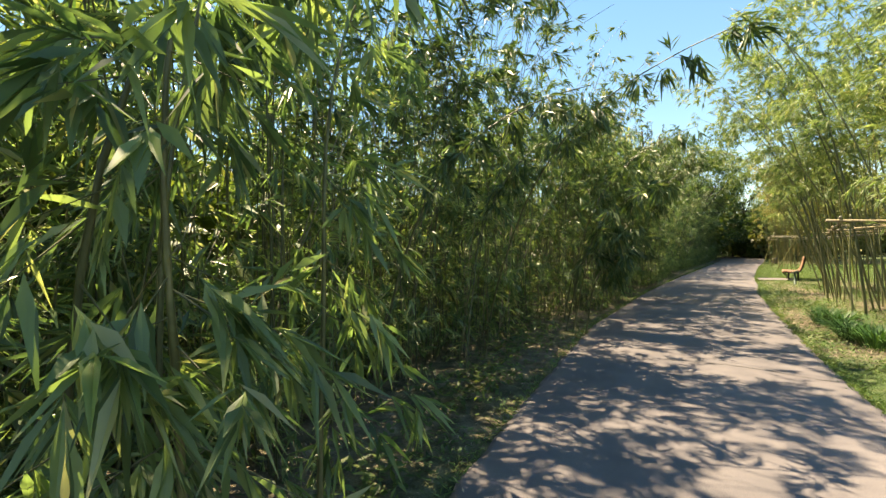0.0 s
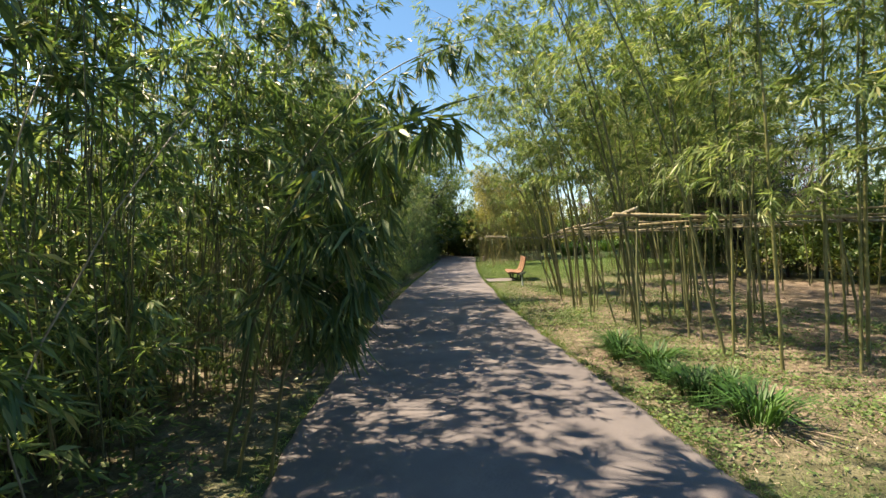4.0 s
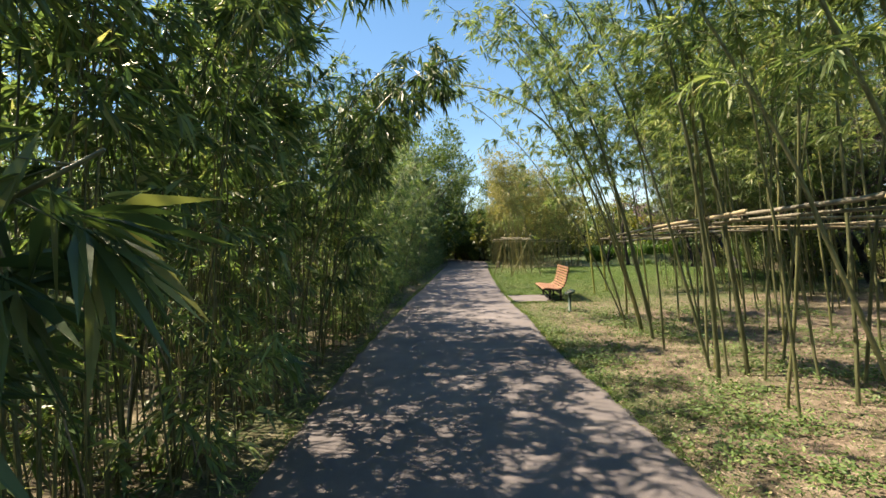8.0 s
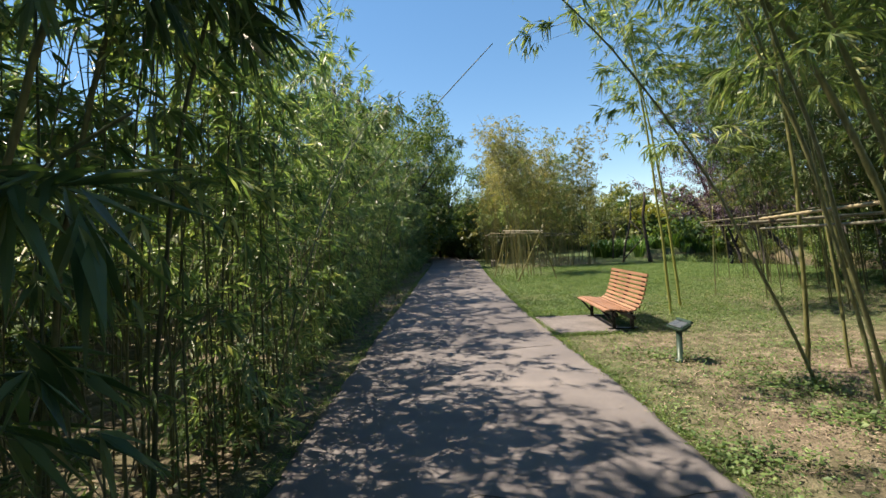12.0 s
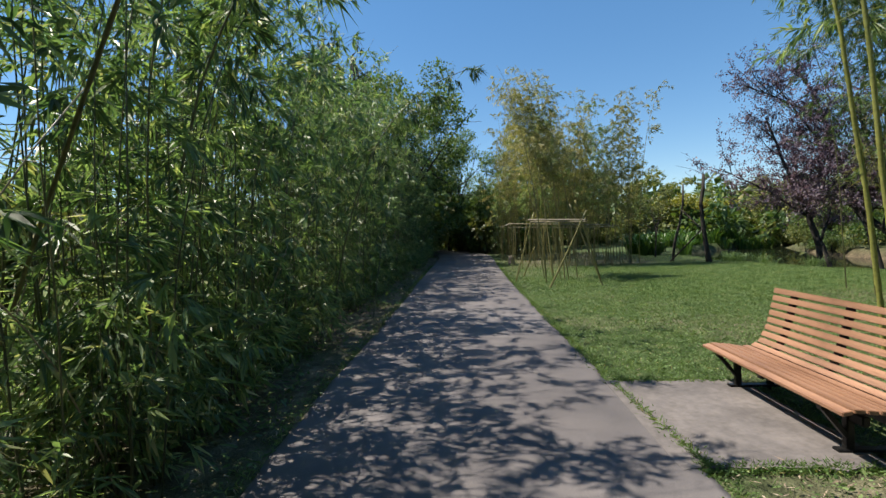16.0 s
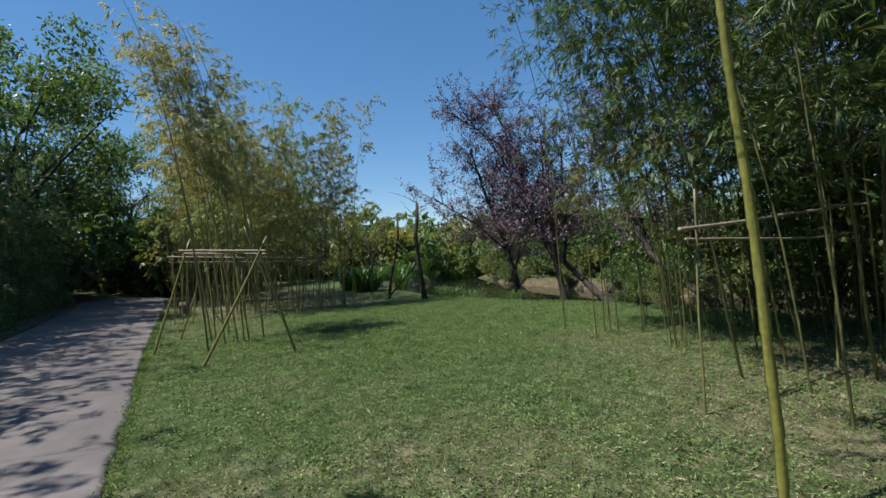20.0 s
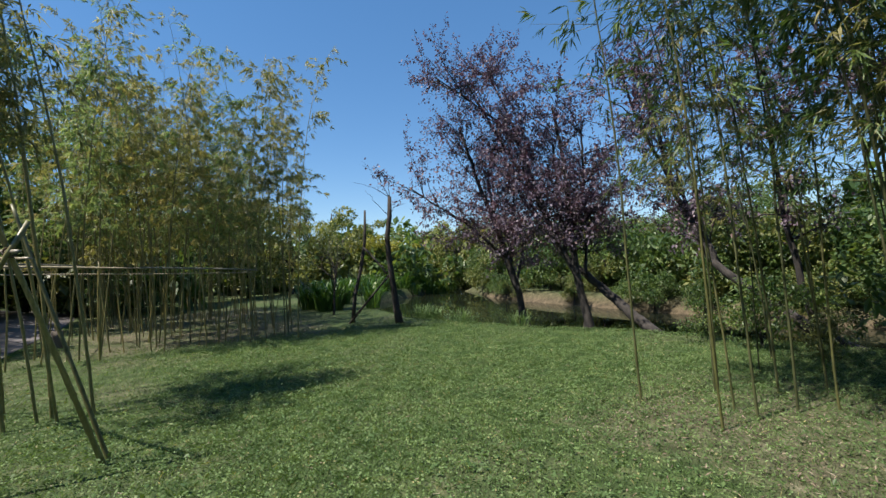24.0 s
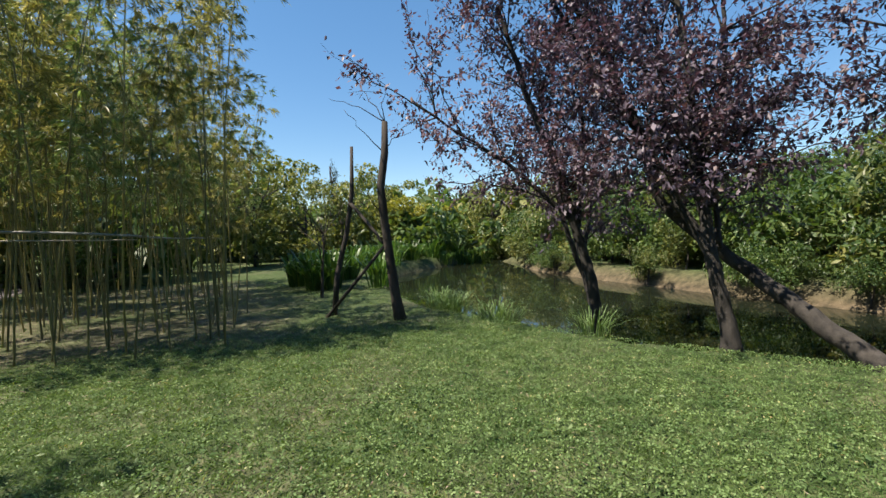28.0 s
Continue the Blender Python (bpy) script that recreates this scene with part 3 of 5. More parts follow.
def make_shoots(seed, label):
    """Young leafy shoots that fill the foot of the thicket."""
    rng = np.random.RandomState(seed)
    root = thing("bamboo_shoots", Matrix(), label, "bamboo", "young bamboo at the foot of the thicket")
    lines = [arc((rng.uniform(-0.35, 0.3), rng.uniform(-0.65, 0.65), -0.02), 0.45 + 1.35 * rng.rand() ** 1.3, (rng.normal(0, 0.17), rng.normal(0, 0.2)), (rng.normal(0, 0.12), rng.normal(0, 0.15)), rng) for i in range(15)]
    stalks = [thin_culm(line, rng.uniform(0.004, 0.007), 0.002, 3, 6) for line in lines]
    twigs, fol = foliage(lines, rng, 0.1, 6, 0.32, 3, (0.135, 0.023), 5, rise=0.3, pull=(0.15, 0))
    piece("branching", solid("branching", *joined(stalks + [twigs]), [M_CULM_DARK]), root)
    piece("leaves", solid("leaves", *fol, [M_LEAF_WALL], smooth=False), root)
    return root


def scatter(makers, spots):
    """Puts the first plant of each kind at the first spots, and copies of them at the rest."""
    for i, m in enumerate(spots):
        k = i % len(makers)
        if i < len(makers):
            makers[k].matrix_basis = m
        else:
            copy_thing(makers[k], m)


def wall_gap(y):
    """How far behind the path's edge the first culms stand."""
    return np.interp(y, (-8, 8, 11.5, 20, 24, 60), (1.15, 1.15, 0.3, 0.3, 0.85, 0.6))


def build_wall():
    clumps = [make_clump(100 + i, 11, "dense green bamboo thicket with thin dark culms beside the path") for i in range(7)]
    rng = np.random.RandomState(3)
    spots = []
    for y in np.arange(-7, 62, 0.95):
        spots.append(yaw(left_edge(y) - 0.6 - wall_gap(y) + rng.normal(0, 0.1), y + rng.uniform(-0.2, 0.2), rng.normal(0, 20), rng.uniform(0.86, 1.06)))
    arching = [make_clump(150 + i, 10, "tall arching bamboo thicket with long green leaves, darkened as in shade, leaning over the path", True, 9, M_LEAF_HANGING_SHADED) for i in range(4)]
    over = []
    for y in np.arange(-6, 16.5, 1.05):
        over.append(yaw(left_edge(y) - 1.35 - wall_gap(y) + rng.normal(0, 0.15), y + rng.uniform(-0.3, 0.3), rng.normal(0, 18), (rng.uniform(1.05, 1.24) if y < 7 else rng.uniform(0.9, 1.06) if y < 10 else rng.uniform(0.74, 0.88))))
    over += [yaw(left_edge(y) - 2.6 - wall_gap(y), y, rng.normal(0, 20), 1.05) for y in (15.2, 16.3, 17.4)]
    rng.shuffle(over)
    scatter(arching, over)
    shade = [make_clump(170 + i, 10, "tall leafy bamboo at the back of the thicket", True, 7) for i in range(3)]
    back = []
    for y in np.concatenate([np.arange(-5, 17, 1.5), np.arange(17.4, 24, 1.3), np.arange(24, 38, 1.0), np.arange(38, 60, 1.3)]):
        back.append(yaw(left_edge(y) - (2.3 if y > 17 else 3.0) - wall_gap(y) + rng.normal(0, 0.2), y + rng.uniform(-0.3, 0.3), rng.normal(0, 25), rng.uniform(0.95, 1.12) if y > 36 or y < 7 else rng.uniform(0.96, 1.1) if y > 24.5 else rng.uniform(0.78, 0.92)))
    scatter(shade, back)
    rear = []
    for y in np.concatenate([np.arange(-6, 19, 1.3), np.arange(19, 46, 3.5)]):
        rear.append(yaw(left_edge(y) - 3.5 - wall_gap(y) + rng.normal(0, 0.2), y + rng.uniform(-0.4, 0.4), rng.uniform(0, 360), rng.uniform(0.85, 1.05)))
    for y in np.arange(-6, 20, 1.2):
        rear.append(yaw(left_edge(y) - 4.7 - wall_gap(y) + rng.normal(0, 0.2), y + rng.uniform(-0.3, 0.3), rng.uniform(0, 360), rng.uniform(0.8, 0.98)))
    young = [make_shoots(190 + i, "low leafy bamboo shoots crowding the foot of the thicket") for i in range(5)]
    low = []
    for y in np.arange(-3, 50, 0.85):
        if y > 9 and (rng.rand() < 0.25 or not 9 < y < 21):
            low.append(yaw(left_edge(y) - 0.42 - wall_gap(y) + rng.normal(0, 0.12), y + rng.uniform(-0.2, 0.2), rng.normal(0, 30), rng.uniform(0.7, 1.05)))
        if y < 9.5 or (rng.rand() < 0.5 and not 9.5 < y < 21):
            low.append(yaw(left_edge(y) - 1.15 - wall_gap(y) + rng.normal(0, 0.15), y + rng.uniform(-0.2, 0.2), rng.normal(0, 40), rng.uniform(0.9, 1.4)))
        if rng.rand() < (0.8 if y < 10 else 0.0 if 13 < y < 25 else 0.35):
            low.append(yaw(left_edge(y) - 2.3 - wall_gap(y) + rng.normal(0, 0.2), y + rng.uniform(-0.2, 0.2), rng.normal(0, 40), rng.uniform(1.2, 1.7)))
    rng.shuffle(low)
    scatter(young, low)
    for y in np.arange(48.5, 64, 1.1):
        spots.append(yaw(right_edge(y) + 1.1 + rng.normal(0, 0.15), y, 180 + rng.normal(0, 25), rng.uniform(0.95, 1.15)))
    rng.shuffle(spots)
    opened = [make_clump(110 + i, 15, "thin bare-stemmed bamboo thicket with leaves high on dark culms", bare=0.34) for i in range(5)]
    scatter(opened, [m for m in spots if 9.5 < m.translation.y < 19])
    scatter(clumps, [m for m in spots if not 9.5 < m.translation.y < 19] + rear)


def build_grove_a():
    lab = "tall slim bamboo with green culm and airy light-green leaves"
    lean = [make_cane(200 + i, 6.2 + 0.35 * i, (-2.2 + 0.2 * i, 0.3 - 0.15 * i), (-0.7, 0.2), (0.017, 0.023, 0.019, 0.026, 0.015)[i], M_CULM_GREEN, M_LEAF_TALL,
                      0.42, 38, 1.0, 5, (0.16, 0.021), 7, lab, "leaning bamboo of the grove") for i in range(5)]
    up = [make_cane(220 + i, 6.6 + 0.4 * i, (-0.7 + 0.3 * i, 0.4 - 0.2 * i), (-0.7 + 0.3 * i, 0.5), 0.015 + 0.002 * (i % 3), M_CULM_GREEN, M_LEAF_TALL,
                    0.4, 36, 1.0, 5, (0.16, 0.021), 7, lab, "upright bamboo of the grove") for i in range(5)]
    rng = np.random.RandomState(11)
    edge = [(0.83, 17.8), (0.95, 16.9), (0.95, 15.1), (0.8, 14.6), (1.05, 14.9), (1.13, 12.7), (1.26, 14.9), (1.4, 12.5), (1.06, 17.2), (0.9, 13.5),
            (1.53, 12.65), (1.62, 12.5), (1.77, 10.45), (1.07, 15.2), (0.82, 16.1), (1.25, 18.4), (0.96, 17.36), (1.9, 11.3), (1.2, 11.8), (1.05, 13.9), (1.1, 18.9), (1.3, 19.3), (1.6, 18.7)]
    scatter(lean, [yaw(x, y, rng.normal(0, 14), rng.uniform(0.9, 1.08)) @ pose(0, 0, 0, rng.normal(0, 4), rng.normal(0, 5)) for x, y in edge])
    inner = [(2.0, 12.9), (2.47, 12.9), (2.85, 12.85), (2.29, 10.9), (2.05, 9.85), (1.96, 15.4), (1.9, 14.7), (1.69, 13.95), (2.26, 14.6), (2.4, 13.4),
             (2.68, 13.5), (2.0, 12.48), (2.65, 10.0), (2.8, 9.75), (3.05, 9.6), (2.84, 8.9), (1.84, 10.4), (1.83, 11.55), (1.53, 13.1), (1.33, 14.7),
             (1.96, 18.3), (2.42, 18.5), (1.81, 19.4), (1.97, 17.6), (4.8, 11.7)]
    while len(inner) < 76:
        x, y = rng.uniform(1.6, 8.2), rng.uniform(9.6, 20.4)
        if min((x - a) ** 2 + (y - b) ** 2 for a, b in inner) > 0.3 and not (x < 2.6 and y < 10.8):
            inner.append((x, y))
    scatter(up, [yaw(x, y, rng.normal(0, 25), rng.uniform(0.88, 1.12)) @ pose(0, 0, 0, rng.normal(0, 3), rng.normal(0, 3)) for x, y in inner if y > 10.6])
    full = [make_cane(240 + i, 6.4 + 0.4 * i, (-0.6 + 0.3 * i, -0.2), (-0.5 + 0.2 * i, -0.3), 0.017, M_CULM_GREEN, M_LEAF_TALL, 0.24, 64, 1.0, 5, (0.16, 0.022), 6,
                      "bushy bamboo with bright green leaves at the grove's end", "bushy bamboo of the grove") for i in range(3)]
    ends = [p for p in inner if p[1] <= 10.6]
    while len(ends) < 20:
        x, y = rng.uniform(2.2, 9.0), rng.uniform(9.2, 11.4)
        if min((x - a) ** 2 + (y - b) ** 2 for a, b in ends) > 0.3:
            ends.append((x, y))
    scatter(full, [yaw(x, y, rng.normal(0, 30), rng.uniform(0.9, 1.1)) for x, y in ends])
    over = make_cane(250, 6.0, (-2.2, 0.6), (-2.4, 0.9), 0.024, M_CULM_GREEN, M_LEAF_TALL, 0.5, 26, 0.8, 6, (0.13, 0.016), 6,
                     "arching bamboo whose leafy tip hangs over the path", "leaning bamboo of the grove")
    over.matrix_basis = yaw(0.94, 17.36, -4)


def build_lone_canes():
    lab = "tall bamboo with smooth lime-green culm standing on the lawn"
    lime = [make_cane(300 + i, 7.6, (-1.15 + 0.35 * i, 0.1), (-0.6, 0.4 * i), 0.027 - 0.002 * i, M_CULM_LIME, M_LEAF_WALL, 0.42, 60, 1.15, 6, (0.16, 0.021), 6,
                      lab, "lime bamboo beside the bench") for i in range(2)]
    scatter(lime, [yaw(2.13, 23.83), yaw(1.54, 23.0, 5)])
    # deep leaf tone here paints in the shade of the grove's unlit side
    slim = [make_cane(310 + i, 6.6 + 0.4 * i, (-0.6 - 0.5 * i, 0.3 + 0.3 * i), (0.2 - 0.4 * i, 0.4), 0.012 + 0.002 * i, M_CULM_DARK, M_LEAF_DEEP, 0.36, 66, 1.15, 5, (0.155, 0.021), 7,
                      "slim bamboo with dark green culm and leaves toned dark for the grove's shaded side", "bamboo behind the bench") for i in range(4)]
    rng = np.random.RandomState(5)
    spots = [(4.08, 24.15), (4.77, 24.68), (5.61, 25.25), (6.46, 25.39), (8.23, 25.83), (5.2, 23.9)]
    while len(spots) < 56:
        x, y = rng.uniform(4.6, 9.8), rng.uniform(20.2, 25.6)
        if min((x - a) ** 2 + (y - b) ** 2 for a, b in spots) > 0.17:
            spots.append((x, y))
    while len(spots) < 67:
        x, y = rng.uniform(6.0, 9.8), rng.uniform(25.2, 27.2)
        if min((x - a) ** 2 + (y - b) ** 2 for a, b in spots) > 0.1:
            spots.append((x, y))
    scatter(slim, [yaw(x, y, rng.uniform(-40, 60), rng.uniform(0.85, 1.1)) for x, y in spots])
    wispy = [make_cane(330 + i, 4.6 + 0.5 * i, (-0.7 + 0.2 * i, 0.2), (-0.5, 0.3), 0.0085, M_CULM_DARK, M_LEAF_YELLOW if i == 2 else M_LEAF_DEEP, 0.36, 32, 0.7, 5, (0.1, 0.012), 6,
                       "thin young bamboo with sparse yellowish leaves on the lawn", "young bamboo on the lawn") for i in range(3)]
    small = [(5.99, 26.95), (5.85, 26.78), (5.8, 26.6), (6.64, 26.97), (5.78, 29.0), (6.2, 28.42), (6.2, 28.27), (6.1, 28.02), (6.68, 28.7), (7.25, 28.3), (7.0, 27.7), (6.6, 27.9), (7.7, 28.0), (5.62, 28.1), (8.0, 28.8), (8.3, 27.4), (8.6, 28.3), (7.4, 27.0), (8.9, 29.0), (7.9, 26.6), (8.4, 26.2)]
    scatter(wispy, [yaw(x, y, rng.uniform(-30, 30), rng.uniform(0.85, 1.25)) for x, y in small])


def build_grove_b():
    lab = "slender yellow bamboo with golden-green leaves in a tied grove"
    canes = [make_cane(400 + i, 6.0 + 0.5 * i, (-0.5 + 0.25 * i, 0.2 - 0.1 * i), (-0.3 + 0.2 * i, 0.2), 0.016, M_CULM_YELLOW, (M_LEAF_YELLOW, M_LEAF_TALL, M_LEAF_YELLOW, M_LEAF_TALL, M_LEAF_YELLOW, M_LEAF_YELLOW)[i],
                       0.42, 34, 0.85, 4, (0.145, 0.02), 10, lab, "bamboo of the far grove") for i in range(6)]
    rng = np.random.RandomState(17)
    spots = [(3.1, 36.86), (0.43, 36.8), (1.5, 39.4), (3.3, 37.66), (0.4, 37.3), (4.0, 37.5), (0.6, 39), (3.8, 37.76), (4.12, 37.64), (3.29, 38.6), (-0.15, 37.4), (1.84, 38.9), (4.67, 40)]
    while len(spots) < 150:
        x, y = rng.uniform(-0.9, 4.4), 37.0 + 11 * rng.rand() ** 1.3
        if min((x - a) ** 2 + (y - b) ** 2 for a, b in spots) > 0.12:
            spots.append((x, y))
    scatter(canes, [yaw(x, y, rng.uniform(0, 360), (rng.uniform(0.88, 1.1) if x < 2.2 else rng.uniform(0.76, 0.98))) @ pose(0, 0, 0, rng.normal(0, 3.5), rng.normal(0, 3.5)) for x, y in spots])
    tall = [make_cane(420 + i, 6.8, (-1.3 + 0.3 * i, 0.3), (-0.3, 0.2), 0.018, M_CULM_YELLOW, M_LEAF_YELLOW, 0.46, 44, 0.75, 4, (0.145, 0.019), 7,
                      "tall yellow bamboo leaning inside a pole tripod", "bamboo in the tripod") for i in range(3)]
    scatter(tall, [yaw(x, y, rng.normal(0, 12), rng.uniform(0.88, 1.02)) for x, y in
                   ((-0.18, 33.0), (0.02, 32.47), (0.39, 32.67), (0.47, 32.44), (0.76, 32.58), (0.2, 33.8), (0.27, 32.63), (-0.3, 31.85), (-0.1, 33.1))])


def pole(a, b, r, rng, mat, name, root, wobble=0.012):
    a, b = np.array(a, float), np.array(b, float)
    n = max(5, int(np.linalg.norm(b - a) / 0.5))
    s = np.linspace(0, 1, n)[:, None]
    line = a + (b - a) * s + np.cumsum(rng.normal(0, wobble, (n, 3)), 0) * np.sin(np.pi * s)
    return piece(name, solid(name, *culm(line, r, r * 0.75, 0.33, 6), [mat]), root)


def tie(at, r, rng, root):
    """A twist of twine round crossing poles."""
    a = np.linspace(0, 4 * np.pi, 22)
    P = np.stack([r * np.cos(a), 0.012 * a / np.pi - 0.02 + 0.4 * r * np.sin(a), r * np.sin(a)], 1) + np.array(at)
    piece("tie", solid("tie", *tube(P, np.full(22, 0.006), 4), [M_TWINE]), root)


def build_frames():
    rng = np.random.RandomState(23)
    f = thing("bamboo_fence", Matrix(), "waist-to-head-high frame of dry bamboo poles tied round the grove", "fence", "pole frames")
    rails = [((0.78, 10.6, 1.92), (0.95, 15.6, 1.8), 0.022), ((0.9, 14.2, 1.84), (1.05, 19.6, 1.66), 0.02), ((0.93, 11.6, 1.76), (1.08, 17.4, 1.7), 0.016),
             ((0.98, 16.0, 1.6), (1.12, 19.7, 1.55), 0.016), ((0.6, 10.95, 1.88), (3.9, 10.9, 1.68), 0.026), ((3.4, 10.95, 1.66), (7.2, 11.0, 1.5), 0.022),
             ((1.0, 11.1, 1.72), (5.4, 11.2, 1.86), 0.016), ((0.85, 12.6, 1.82), (6.4, 12.7, 1.74), 0.016), ((0.8, 14.3, 1.76), (6.6, 14.4, 1.72), 0.016),
             ((0.8, 16.0, 1.72), (6.8, 16.1, 1.7), 0.016), ((0.85, 17.7, 1.66), (6.9, 17.9, 1.72), 0.016), ((0.8, 19.4, 1.62), (5.2, 19.6, 1.72), 0.02), ((4.6, 19.5, 1.74), (9, 19.9, 1.8), 0.018),
             ((2.9, 10.7, 1.62), (3.0, 19.6, 1.7), 0.016), ((5.0, 10.8, 1.7), (5.1, 19.7, 1.74), 0.016)]
    for a, b, r in rails:
        pole(a, b, r, rng, M_CULM_DRY, "rail", f)
    for x, y in ((0.93, 11.0), (1.02, 15.3), (3.6, 10.98), (6.4, 11.05), (3.0, 14.35), (5.0, 16.1)):
        pole((x, y, -0.05), (x + rng.normal(0, 0.05), y, 1.98), 0.016, rng, M_CULM_GREEN, "post", f)
    for at in ((0.93, 10.95, 1.86), (0.9, 12.6, 1.84), (0.92, 14.3, 1.8), (0.98, 16.0, 1.74), (1.02, 17.7, 1.68), (1.05, 19.4, 1.64), (3.6, 10.92, 1.68), (6.4, 11.0, 1.54)):
        tie(at, 0.034, rng, f)
    g = thing("bamboo_fence", Matrix(), "pale dry bamboo rails tied to canes behind the bench", "fence", "pole frames")
    for a, b, r in (((3.2, 25.02, 1.72), (6.4, 24.9, 1.98), 0.018), ((5.9, 24.9, 1.97), (9.2, 24.7, 2.14), 0.018), ((3.35, 25.06, 1.63), (7.2, 25.0, 1.66), 0.015)):
        pole(a, b, r, rng, M_CULM_DRY, "rail", g)
    for x, y in ((3.5, 25.04), (6.2, 24.95), (8.8, 24.75)):
        pole((x, y, -0.05), (x, y, 2.1), 0.013, rng, M_CULM_GREEN, "post", g)
    for at in ((3.5, 25.0, 1.7), (6.2, 24.9, 1.96)):
        tie(at, 0.03, rng, g)
    h = thing("bamboo_fence", Matrix(), "thin bamboo rails tied round the yellow bamboo grove", "fence", "pole frames")
    for a, b, r in (((-1.0, 36.55, 1.84), (1.4, 36.6, 1.74), 0.021), ((1.1, 36.58, 1.75), (3.25, 36.66, 1.62), 0.02), ((-1.0, 36.8, 1.7), (3.2, 36.9, 1.58), 0.012),
                    ((3.12, 36.7, 1.64), (3.6, 41.5, 1.6), 0.015), ((3.55, 41.2, 1.6), (4.4, 47, 1.6), 0.015), ((-0.95, 36.6, 1.82), (-1.0, 42, 1.8), 0.015)):
        pole(a, b, r, rng, M_CULM_DRY, "rail", h)
    for x, y in ((-0.9, 36.8), (0.43, 36.78), (3.6, 41.4), (-0.98, 41.8)):
        pole((x, y, -0.05), (x, y, 1.9), 0.016, rng, M_CULM_YELLOW, "post", h)
    tie((3.12, 36.84, 1.63), 0.028, rng, h)
    t = thing("pole_tripod", Matrix(), "weathered bamboo poles lashed into a square tripod round canes", "plant support", "pole frames")
    for a, b, r in (((-1.16, 32.31, -0.04), (-0.52, 32.55, 2.1), 0.021), ((-0.44, 30.56, -0.04), (0.58, 30.62, 2.02), 0.023), ((1.02, 30.78, -0.04), (0.3, 30.6, 2.3), 0.021),
                    ((1.05, 30.85, -0.04), (0.32, 31.4, 2.25), 0.018), ((-0.75, 33.9, -0.04), (-0.45, 33.2, 1.0), 0.018)):
        pole(a, b, r, rng, M_CULM_YELLOW, "leg", t, 0.006)
    for a, b, r in (((-0.7, 32.6, 1.88), (0.55, 30.5, 1.78), 0.02), ((-0.62, 32.4, 1.82), (0.6, 30.6, 1.73), 0.014), ((-0.65, 32.45, 1.8), (0.5, 34.0, 1.75), 0.014)):
        pole(a, b, r, rng, M_CULM_DRY, "rail", t, 0.006)
    for at in ((-0.6, 32.5, 1.86), (0.47, 30.62, 1.78)):
        tie(at, 0.04, rng, t)


LINE_Y = (-3, 0, 2.5, 5.8, 7.1, 9.5, 12, 14.4, 17.7, 19.7, 22.6)
LINE_X = (0.6, 0, -0.8, -1.35, -1.41, -1.71, -2.14, -2.32, -2.45, -2.06, -0.65)


def clear_of(shape, base, k):
    """Leaves out what walkers on the path would have brushed away."""
    V, F = shape
    P = V.reshape(-1, k, 3) + np.array([*base, 0])
    ok = ~((np.abs(P[..., 0] - np.interp(P[..., 1], LINE_Y, LINE_X)) < 0.24) & (P[..., 2] < 2.0)).any(1)
    V = V.reshape(-1, k, 3)[ok].reshape(-1, 3)
    per = len(F[0]) * k // max(len(P) * k, 1)
    one = F[0].reshape(per, -1, F[0].shape[1])[:, 0]
    o = np.arange(ok.sum())[:, None] * k
    return V, [np.concatenate([o + row[None] for row in one])]


